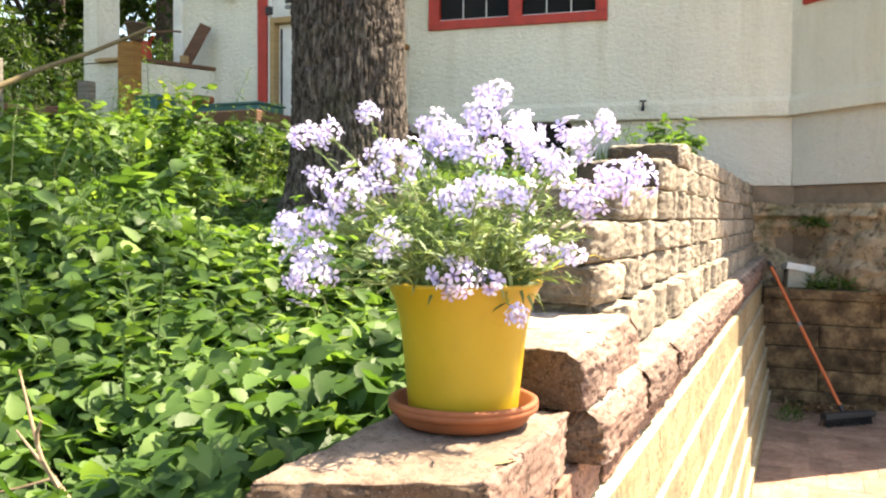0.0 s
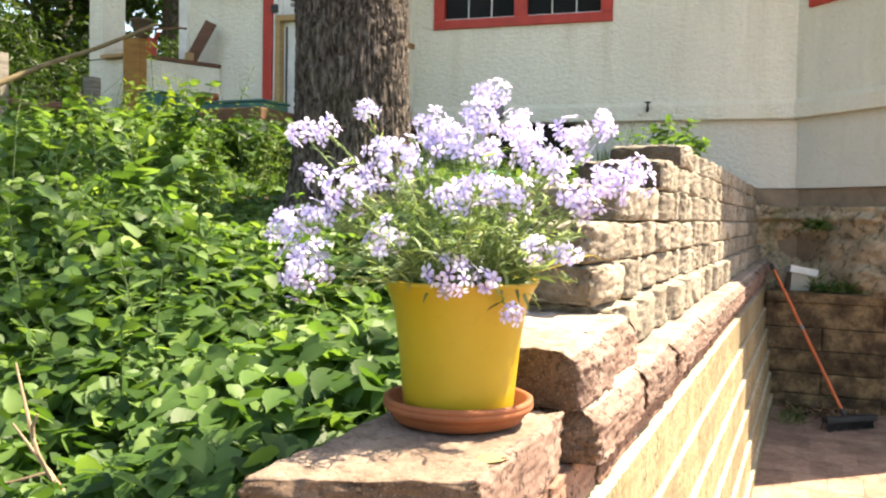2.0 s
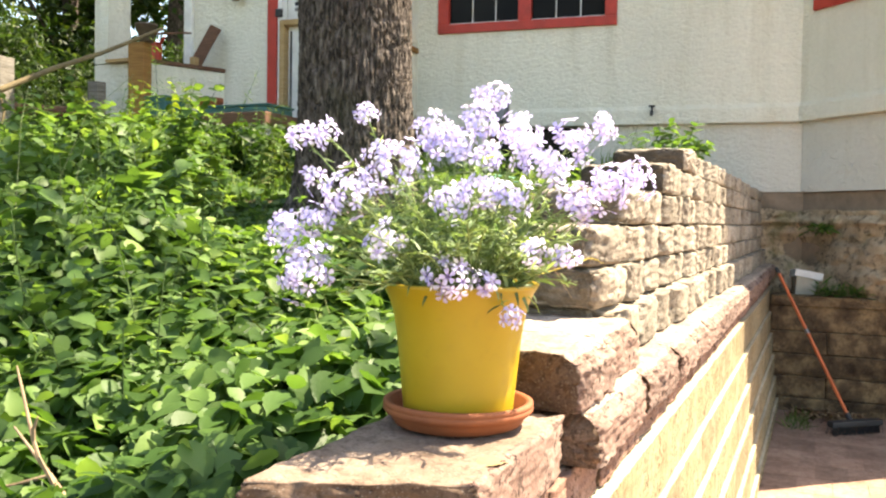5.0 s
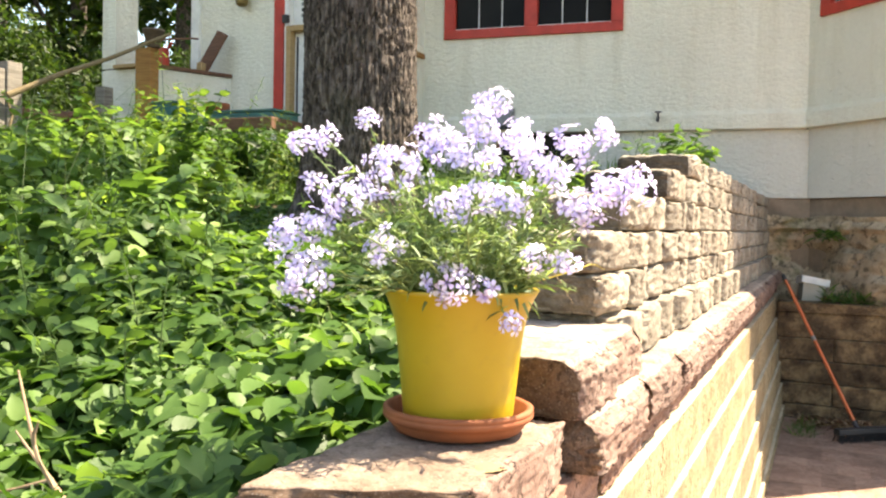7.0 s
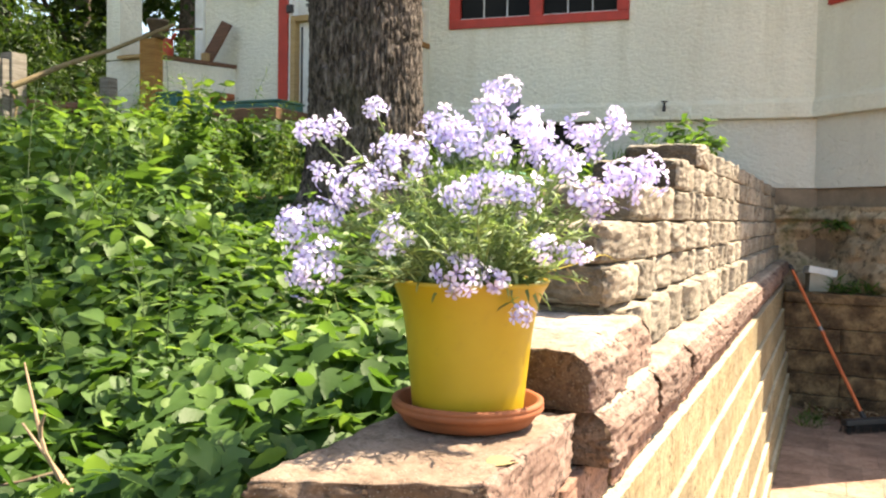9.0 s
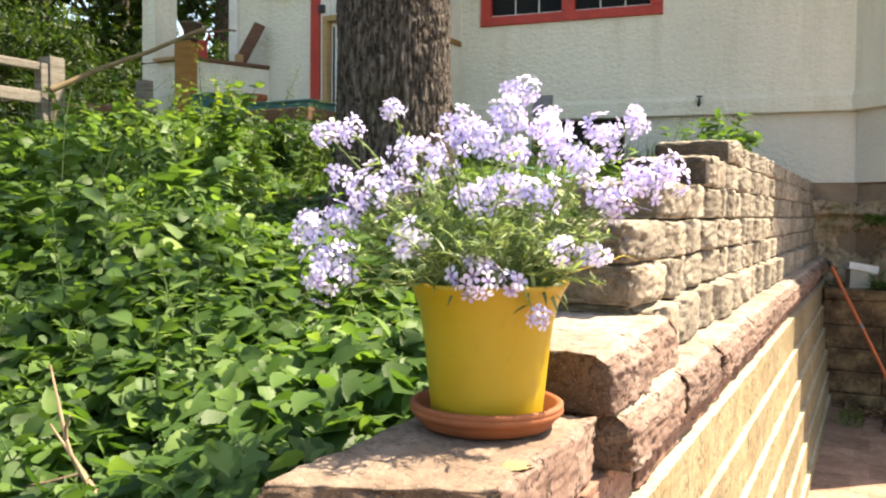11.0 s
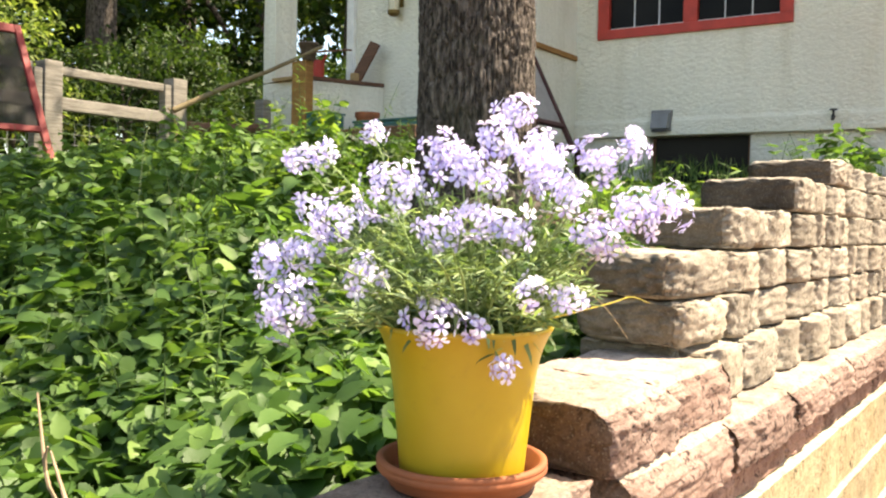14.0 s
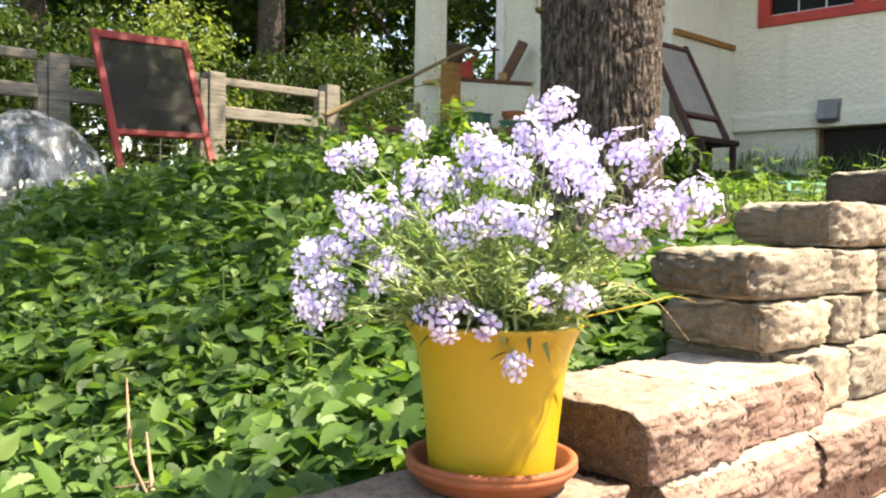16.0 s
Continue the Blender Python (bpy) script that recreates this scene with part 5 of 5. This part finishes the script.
def build_phlox():
    t = thing("phlox_plant", (0, 0, 0), 0, "bushy phlox with lilac-blue flower clusters growing in the yellow pot", "flowering plant")
    r = random.Random(21)
    P, S, Y, T = [], [], [], []
    tips = [Vector(h[:3]) for h in HEADS_A + HEADS_B]
    extra = []
    for i in range(150):
        a, q = r.uniform(0, 6.28), math.sqrt(r.random())
        extra.append(Vector((POT.x - 0.02 + 0.24 * q * math.cos(a), POT.y + 0.21 * q * math.sin(a), 0.255 + 0.13 * (1 - q * q) + r.uniform(-0.05, 0.06))))
    stems = []
    for i, tip in enumerate(tips + extra):
        a = math.atan2(tip.y - POT.y, tip.x - POT.x) + r.uniform(-0.4, 0.4)
        rr = r.uniform(0.01, 0.085)
        root = Vector((POT.x + rr * math.cos(a), POT.y + rr * math.sin(a), 0.19))
        mid = root.lerp(tip, 0.5) + Vector((0, 0, 0.045))
        pts = []
        for u in np.linspace(0, 1, 8):
            pts.append(root * (1 - u) ** 2 + mid * 2 * u * (1 - u) + tip * u * u)
        stalk = tube(pts, [0.0019, 0.0018, 0.0017, 0.0016, 0.0015, 0.0014, 0.0012, 0.001], 5)
        stems.append(part("stem", stalk, M_STEM, t))
        for k in range(34):
            u = r.uniform(0.12, 0.97)
            p = root * (1 - u) ** 2 + mid * 2 * u * (1 - u) + tip * u * u
            P.append(tuple(p))
            S.append(r.uniform(0.013, 0.032))
            Y.append(r.uniform(0, 6.28))
            T.append(r.uniform(-0.5, 0.8))
    # longer leaves that droop over the rim
    for k in range(46):
        a = r.uniform(0, 6.28)
        P.append((POT.x + 0.105 * math.cos(a), POT.y + 0.105 * math.sin(a), 0.215 + r.uniform(0.0, 0.04)))
        S.append(r.uniform(0.022, 0.05))
        Y.append(a + r.uniform(-0.5, 0.5))
        T.append(r.uniform(-1.2, 0.1))
    n = len(P)
    ob = leaves("foliage", "narrow", P, S, np.array(Y), np.array(T), R.normal(0, 0.5, n), M_PHLOXLEAF)
    ob.parent = t
    for i, h in enumerate(HEADS_A + HEADS_B):
        flower_head(stems[i], Vector(h[:3]), h[3] * 0.9, 300 + i)


build_phlox()


M_YELLEAF = plain("yellow_leaf", (0.5, 0.4, 0.05), 0.5)


def bough(name, pts, r0, mat, label, twigs=()):
    t = thing(name, pts[0], 0, label, "twig")
    o = Vector(pts[0])
    q = [Vector(v) - o for v in pts]
    q = [q[0] * 2 - q[1]] + q + [q[-1] * 2 - q[-2]]
    path = []
    for a, b, c, d in zip(q, q[1:], q[2:], q[3:]):
        for u in np.linspace(0, 1, 7)[:-1]:
            u = float(u)
            path.append(0.5 * (b * 2 + (c - a) * u + (a * 2 - b * 5 + c * 4 - d) * u * u + (b * 3 - a - c * 3 + d) * u ** 3))
    path.append(q[-2])
    part("stem", tube(path, [r0 * (1 - 0.75 * i / (len(path) - 1)) for i in range(len(path))], 7), mat, t)
    for tw in twigs:
        part("twig", tube([Vector(q) - o for q in tw], [r0 * 0.45] * (len(tw) - 1) + [r0 * 0.2], 6), mat, t)


bough("dry_twig", ((-0.70, -0.385, -0.17), (-0.76, -0.365, -0.142), (-0.83, -0.341, -0.113), (-0.956, -0.296, -0.069)), 0.0078, M_TWIG, "pale broken dry twig sticking out of the weeds",
      (((-0.765, -0.375, -0.13), (-0.778, -0.396, -0.075), (-0.788, -0.397, -0.05), (-0.848, -0.379, 0.065)), ((-0.788, -0.397, -0.052), (-0.785, -0.4, -0.03), (-0.772, -0.402, -0.008)),
       ((-0.8, -0.35, -0.12), (-0.86, -0.37, -0.14), (-0.95, -0.4, -0.16))))
bough("yellowing_leaf", ((-0.07, -0.09, 0.225), (0.0, 0.0, 0.251), (0.018, 0.04, 0.26), (0.032, 0.075, 0.25)), 0.0013, M_YELLEAF, "yellowing phlox leaf curving over the rim of the pot")
bough("arching_grass_stem", ((-0.1, -0.06, 0.25), (-0.1, 0.06, 0.27), (-0.085, 0.15, 0.24), (-0.06, 0.21, 0.175)), 0.0012, M_DRY, "dry yellow grass stem arching out of the pot")


def build_hose():
    t = thing("garden_hose", (0, 0, 0), 0, "pale green garden hose lying in the grass", "hose")
    pts = []
    for i in range(40):
        u = i / 39
        x, y = -1.0 - 0.75 * u + 0.12 * math.sin(u * 9), 2.5 + 1.7 * u + 0.15 * math.sin(u * 14 + 1)
        pts.append((x, y, ground_z(x, y) + 0.05))
    part("tube", tube(pts, 0.011, 8), M_HOSE, t)


M_HOSE = plain("green_rubber", (0.1, 0.24, 0.17), 0.5)
build_hose()


# ---- fence, hand pole, red screen, plastic sheet ----
def build_fence():
    f = thing("rail_fence", (0, 0, 0), 0, "weathered grey wooden post and rail fence with wire", "fence")
    posts = ((-5.17, 3.02), (-5.15, 1.98), (-5.13, 0.86), (-5.1, -0.3))
    for i, (x, y) in enumerate(posts):
        z = ground_z(x, y) - 0.1
        part("post", box((x - 0.065, y - 0.065, z), (x + 0.065, y + 0.065, 1.46 - 0.03 * i), 0.01), M_WOODGR, f)
        part("batten", box((x - 0.03, y - 0.13, z), (x + 0.05, y - 0.07, 1.40 - 0.03 * i), 0.006), M_WOODGR, f)
    for (xa, ya), (xb, yb) in zip(posts, posts[1:]):
        for z, hgt, off in ((1.345, 0.06, 0.0), (1.1, 0.09, 0.02)):
            part("rail", box((min(xa, xb) - 0.02 + off, yb + 0.067, z), (max(xa, xb) + 0.02 + off, ya - 0.132, z + hgt), 0.01), M_WOODGR, f)
        bm = bmesh.new()
        for k in range(5):
            zz = 0.72 + 0.075 * k
            tube([(xa - 0.02, ya - 0.13, zz), (xb - 0.02, yb + 0.067, zz)], 0.002, 4, bm)
        for k in range(8):
            yy = yb + 0.1 + (ya - yb - 0.25) * k / 7
            tube([(xa - 0.02, yy, 0.7), (xa - 0.02, yy, 1.08)], 0.002, 4, bm)
        part("wire_mesh", bm, M_GREYMETAL, f)
    g = thing("old_fence", (0, 0, 0), 0, "short weathered fence post with a dark rail beside the porch column", "fence")
    part("post", box((-5.185, 3.84, 0.7), (-5.08, 3.94, 1.41), 0.01), M_WOODGR, g)
    part("rail", tube([(-5.17, 3.088, 1.10), (-5.15, 3.5, 1.12), (-5.14, 3.838, 1.165)], [0.045, 0.042, 0.04], 8), M_WOODDK, g)
    h = thing("hand_pole", (0, 0, 0), 0, "pale peeled pole lashed from the fence post to the porch", "pole")
    a, b = Vector((-5.07, 2.93, 1.2)), Vector((-4.58, 4.05, 1.842))
    part("pole", tube([a, a.lerp(b, 0.3) + Vector((0, 0, 0.01)), a.lerp(b, 0.6) - Vector((0, 0, 0.012)), b], [0.024, 0.02, 0.017, 0.014], 10), M_POLE, h)
    part("stick", tube([b - Vector((0.1, 0.1, 0.06)), (-4.7, 4.46, 1.9), (-4.72, 4.55, 1.915)], 0.009, 8), M_WOODDK, h)
    part("lashing", tube([(-5.09, 2.9, 1.22), (-5.07, 2.93, 1.16), (-5.06, 2.96, 1.05), (-5.04, 2.9, 0.85)], 0.008, 6), M_POLE, h)
    s = thing("screen_door", (-4.86, 1.40, 0), 0, "old red wooden screen door leaning against the fence", "screen door")
    m = Matrix.Translation((-4.38, 1.36, 0.36)) @ Matrix.Rotation(radians(-24), 4, "Y") @ Matrix.Rotation(radians(1.5), 4, "X")
    s.matrix_world = m
    W, HH = 0.333, 1.32
    for lo, hi in (((-0.014, -W, 0), (0.014, -W + 0.045, HH)), ((-0.014, W - 0.045, 0), (0.014, W, HH)), ((-0.013, -W + 0.045, HH - 0.06), (0.013, W - 0.045, HH)), ((-0.013, -W + 0.045, 0.56), (0.013, W - 0.045, 0.6))):
        part("stile", box(lo, hi, 0.004), M_REDSCREEN, s)
    part("mesh", box((-0.002, -W + 0.045, 0.6), (0.002, W - 0.045, HH - 0.06)), M_SCREENMESH, s, "torn dark insect mesh")


def mesh_material():
    k = Nodes("insect_mesh")
    k.finish((0.02, 0.018, 0.016), 0.8)
    tr = k.n.new("ShaderNodeBsdfTransparent")
    m = k.add("ShaderNodeMixShader", Fac=0.72)
    k.tree.links.new(tr.outputs[0], m.inputs[1])
    k.tree.links.new(k.bsdf.outputs[0], m.inputs[2])
    k.tree.links.new(m.outputs[0], k.out.inputs[0])
    return k.mat


def sheet_material():
    k = Nodes("clear_sheeting")
    k.finish(k.ramp(k.noise(5, 6, 0.7, k.coords(), (3, 3, 0.7)), [(0.35, (0.1, 0.12, 0.15)), (0.6, (0.5, 0.54, 0.6))]), 0.15, 0, 0.8)
    tr = k.n.new("ShaderNodeBsdfTransparent")
    m = k.add("ShaderNodeMixShader", Fac=k.ramp(k.noise(5, 6, 0.7, k.coords(), (3, 3, 0.7)), [(0.42, (0.1, 0.1, 0.1)), (0.66, (0.55, 0.55, 0.55))]))
    k.tree.links.new(tr.outputs[0], m.inputs[1])
    k.tree.links.new(k.bsdf.outputs[0], m.inputs[2])
    k.tree.links.new(m.outputs[0], k.out.inputs[0])
    return k.mat


M_SCREENMESH = mesh_material()
M_SHEET = sheet_material()
build_fence()


def build_sheet():
    t = thing("plastic_sheeting", (-4.55, 0.52, ground_z(-4.55, 0.5) - 0.02), 0, "crumpled clear plastic sheeting draped over the weeds", "plastic sheet")
    bm = bmesh.new()
    bmesh.ops.create_icosphere(bm, subdivisions=5, radius=1.0)
    bmesh.ops.delete(bm, geom=[v for v in bm.verts if v.co.z < -0.02], context="VERTS")
    for v in bm.verts:
        a = math.atan2(v.co.y, v.co.x)
        n = noise.fractal(v.co * 2.2, 0.7, 2.1, 5)
        fold = 0.03 * (1 - abs(math.sin(a * 7 + 2.5 * n))) ** 3 * (1.15 - v.co.z) + 0.012 * math.sin(a * 23 + 5 * n)
        v.co = Vector((v.co.x * 0.46, v.co.y * 0.52, max(0, v.co.z) * 0.78)) * (1 + 0.035 * n + fold)
    part("sheet", bm, M_SHEET, t, smooth=True)


build_sheet()


# ---- trees and bushes beyond the fence ----
def leafy(name, x, y, z0, blobs, trunk_h, trunk_r, count, size, label, seed, mat=None, category="tree"):
    r = np.random.default_rng(seed)
    t = thing(name, (x, y, z0), 0, label, category)
    if trunk_h:
        pts = [(0, 0, -0.3), (0.05, 0.02, trunk_h * 0.4), (-0.05, 0.06, trunk_h * 0.75), (0.02, 0, trunk_h)]
        part("trunk", tube(pts, [trunk_r * 1.3, trunk_r, trunk_r * 0.8, trunk_r * 0.5], 10), M_BARK, t, smooth=True)
        for bx, by, bz, br in blobs[:5]:
            part("limb", tube([(0, 0, trunk_h * 0.55), (bx * 0.5, by * 0.5, (trunk_h * 0.6 + bz) / 2), (bx, by, bz)], [trunk_r * 0.5, trunk_r * 0.3, 0.02], 6), M_BARK, t)
    P = []
    tot = sum(b[3] ** 2 for b in blobs)
    for bx, by, bz, br in blobs:
        n = int(count * br ** 2 / tot)
        # small clumps on the outside of each bough
        nc = max(5, n // 26)
        d = r.normal(size=(nc, 3))
        d /= np.linalg.norm(d, axis=1)[:, None]
        cen = np.array([bx, by, bz]) + d * br * r.uniform(0.35, 1.05, (nc, 1)) * np.array([1, 1, 0.8])
        q = cen[r.integers(0, nc, n)] + r.normal(scale=br * 0.14, size=(n, 3))
        P.append(q)
    P = np.concatenate(P)
    n = len(P)
    ob = leaves("crown", "diamond" if size > 0.12 else "oval", P, r.uniform(0.6, 1.3, n) * size, r.uniform(0, 6.283, n), r.normal(-0.3, 0.6, n), r.normal(0, 0.6, n), mat or M_TREELEAF, False)
    ob.parent = t
    return t


def build_shrubs():
    for i, (x, y, h, w) in enumerate(((-3.35, 3.62, 0.27, 0.33), (-3.85, 3.66, 0.3, 0.34), (-4.35, 3.6, 0.25, 0.3), (-2.95, 3.35, 0.22, 0.3), (-4.7, 3.55, 0.22, 0.28), (-2.25, 2.75, 0.28, 0.28), (-2.7, 2.95, 0.3, 0.3), (-3.1, 3.05, 0.3, 0.3), (-2.05, 3.2, 0.26, 0.28))):
        r = random.Random(i)
        blobs = [(r.uniform(-w, w), r.uniform(-0.2, 0.2), h * r.uniform(0.25, 0.85), r.uniform(0.16, 0.26)) for k in range(7)]
        leafy("shrub", x, y, ground_z(x, y) - 0.02, blobs, h * 0.7, 0.012, 900, 0.085, "dark green leafy shrub in front of the porch", 130 + i, M_SHRUB, "shrub")


def build_woods():
    r = random.Random(9)
    # tall trees well behind the fence and house
    spots = ((-9.5, 5.0), (-12.5, 8.5), (-8.8, 9.0), (-13.0, 3.0), (-10.5, 0.8), (-15.0, 12.5), (-11.0, 13.0), (-7.2, 12.5), (-16.5, 6.5), (-13.5, -2.0))
    for i, (x, y) in enumerate(spots):
        hgt = r.uniform(7.0, 9.5)
        blobs = []
        for k in range(11):
            a = r.uniform(0, 6.28)
            q = r.uniform(0.3, 1.9)
            blobs.append((q * math.cos(a), q * math.sin(a), hgt * r.uniform(0.25, 1.0), r.uniform(0.8, 1.5)))
        leafy("wood_tree", x, y, 1.2, blobs, hgt * 0.9, 0.17, 8500, 0.17, "tall broadleaf tree with yellow-green leaves, toned as if sunlit" if i == 4 else "tall dark green broadleaf tree beyond the fence", 40 + i, M_SUNTREE if i == 4 else M_TREELEAF)
    for i in range(12):
        y = -2.5 + i * 0.95 + r.uniform(-0.3, 0.3)
        x = -7.0 - r.uniform(0, 1.4) - (0.6 if y > 3 else 0)
        blobs = [(r.uniform(-0.5, 0.5), r.uniform(-0.6, 0.6), r.uniform(0.2, 1.5), r.uniform(0.4, 0.7)) for k in range(7)]
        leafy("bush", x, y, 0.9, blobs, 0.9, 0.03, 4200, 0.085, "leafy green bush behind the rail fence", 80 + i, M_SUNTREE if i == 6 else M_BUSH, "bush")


def build_far_woods():
    r = np.random.default_rng(77)
    n = 48000
    a = r.uniform(math.radians(95), math.radians(215), n)
    cl = r.uniform(0, 1, (900, 3))
    k = r.integers(0, 900, n)
    a = math.radians(85) + cl[k, 0] * math.radians(135) + r.normal(0, 0.025, n)
    d = 19 + 7 * cl[k, 1] + r.normal(0, 0.5, n)
    z = 0.4 + 10.5 * cl[k, 2] ** 1.1 + r.normal(0, 0.5, n)
    P = np.stack([d * np.cos(a), 2 + d * np.sin(a), z], -1)
    ob = leaves("far_woods", "diamond", P, r.uniform(0.25, 0.6, n), r.uniform(0, 6.283, n), r.normal(-0.2, 0.6, n), r.normal(0, 0.6, n), M_TREELEAF, False)
    tagged(ob, "dark green woodland far behind the house and fence", "woods", kind="stuff")


build_shrubs()
leafy("weed_clump", -0.3, 3.0, 0.47, [(0.0, -0.15, 0.16, 0.13), (0.02, 0.1, 0.22, 0.15), (-0.02, 0.35, 0.2, 0.14), (0.03, -0.02, 0.12, 0.12)], 0.2, 0.004, 420, 0.06, "leafy green weed clump behind the wall top", 150, M_WEED, "weed")
build_woods()
build_far_woods()


# unseen crown of the near tree, above the view, its boughs placed to throw dappled shade
def build_crown():
    r = random.Random(4)
    blobs = []
    for k in range(12):
        a, q = r.uniform(0, 6.28), r.uniform(0.4, 2.2)
        blobs.append((TREE_TOP.x + q * math.cos(a), TREE_TOP.y + q * math.sin(a), TREE_TOP.z + r.uniform(0.8, 3.2), r.uniform(0.6, 1.1)))
    # added boughs: the first group shades the slope, the next the fence
    for k in range(9):
        blobs.append((1.46 + r.uniform(-1.3, 0.5), -1.80 + r.uniform(2.5, 4.2), r.uniform(4.9, 6.8), r.uniform(0.5, 0.8)))
        part("limb", tube([TREE_TOP, (Vector(blobs[-1][:3]) + TREE_TOP) / 2 + Vector((0, 0, 0.3)), Vector(blobs[-1][:3])], [0.06, 0.04, 0.01], 6), M_BARK, TREE)
    for k in range(8):
        blobs.append((1.45 + r.uniform(-2.6, -0.9), -1.80 + r.uniform(3.3, 5.0), r.uniform(5.7, 6.8), r.uniform(0.45, 0.7)))
    # thin boughs added over the patio side to shade the left of the slope
    for k in range(4):
        blobs.append((1.45 + r.uniform(1.5, 2.3), -1.80 + r.uniform(3.0, 3.6), r.uniform(5.7, 6.3), r.uniform(0.35, 0.48)))
        part("limb", tube([TREE_TOP, (Vector(blobs[-1][:3]) + TREE_TOP) / 2 + Vector((0, 0, 0.5)), Vector(blobs[-1][:3])], [0.06, 0.035, 0.01], 6), M_BARK, TREE)
    # two more, added to shade the nearest left ground
    for k in range(2):
        blobs.append((1.45 + r.uniform(1.35, 1.85), -1.80 + r.uniform(2.0, 2.55), r.uniform(5.2, 5.8), 0.42))
        part("limb", tube([TREE_TOP, (Vector(blobs[-1][:3]) + TREE_TOP) / 2 + Vector((0, 0, 0.4)), Vector(blobs[-1][:3])], [0.06, 0.035, 0.01], 6), M_BARK, TREE)
    rr = np.random.default_rng(4)
    P = []
    for bx, by, bz, br in blobs:
        P.append(np.array([bx, by, bz]) + rr.normal(scale=br * 0.5, size=(380 if br > 0.485 else 110, 3)))
    P = np.concatenate(P)
    # leaves that would shade the fence are taken out
    W = P + np.array([-1.45, 1.8, 0.0])
    fx = W[:, 0] - (W[:, 2] - 1.2) * SUN_DIR.x / SUN_DIR.z
    fy = W[:, 1] - (W[:, 2] - 1.2) * SUN_DIR.y / SUN_DIR.z
    keep = ~((fx < -4.5) & (fy > 2.05) & (fy < 3.9))
    # and most of those that would keep sun off the upper slope and the wall side
    gx = W[:, 0] - (W[:, 2] - 0.3) * SUN_DIR.x / SUN_DIR.z
    gy = W[:, 1] - (W[:, 2] - 0.3) * SUN_DIR.y / SUN_DIR.z
    gap = ((gx > -3.4) & (gx < -0.8) & (gy > 0.7) & (gy < 2.4)) | ((gx > -1.15) & (gx < -0.5) & (gy > 0.0) & (gy < 0.85)) | ((gx > -2.1) & (gx < -1.1) & (gy > 0.2) & (gy < 0.75) & (np.arange(len(P)) % 5 < 4))
    P = P[keep & ~(gap & (rr.random(len(P)) < 0.88))]
    n = len(P)
    ob = leaves("crown", "oval", P, rr.uniform(0.08, 0.15, n), rr.uniform(0, 6.283, n), rr.normal(-0.2, 0.5, n), rr.normal(0, 0.5, n), M_TREELEAF, False)
    ob.parent = TREE


build_crown()


# ---- last weeds: beside the tree and in front of the porch ----
rw = random.Random(77)
for i in range(12):
    weed_plant(rw.uniform(-2.35, -1.8), rw.uniform(1.75, 2.35), rw.uniform(0.32, 0.5), 960 + i, "feathery olive green weed growing beside the tree", False, 0.06, M_GRASS)
for i in range(9):
    weed_plant(rw.uniform(-3.45, -2.7), rw.uniform(2.0, 2.7), rw.uniform(0.56, 0.74), 980 + i, "tall weed with yellow-green flowering tips", i % 3 == 0, 0.055, M_TIP)


def join_slender(keep):
    """Past the first few, the slender weeds are one mass of growth."""
    plants = [o for o in bpy.data.objects if o.name.startswith("tall_weed") and o.parent is None and any("slender upright" in str(v) for v in o.values())]
    plants.sort(key=lambda o: o.location.x - o.location.y)
    bm = bmesh.new()
    for t in plants[:-keep]:
        for ch in list(t.children):
            a = len(bm.verts)
            bm.from_mesh(ch.data)
            bm.verts.ensure_lookup_table()
            for v in bm.verts[a:]:
                v.co = v.co + t.location
                for f in v.link_faces:
                    f.material_index = 0 if ch.name.startswith("leaves") else 1
            bpy.data.objects.remove(ch)
        bpy.data.objects.remove(t)
    me = bpy.data.meshes.new("slender_weeds")
    bm.to_mesh(me)
    bm.free()
    me.materials.append(M_WEED)
    me.materials.append(M_WEEDSTEM)
    tagged(new("slender_weeds", me), "slender upright green weeds spread over the garden slope", "weeds", kind="stuff")


join_slender(45)
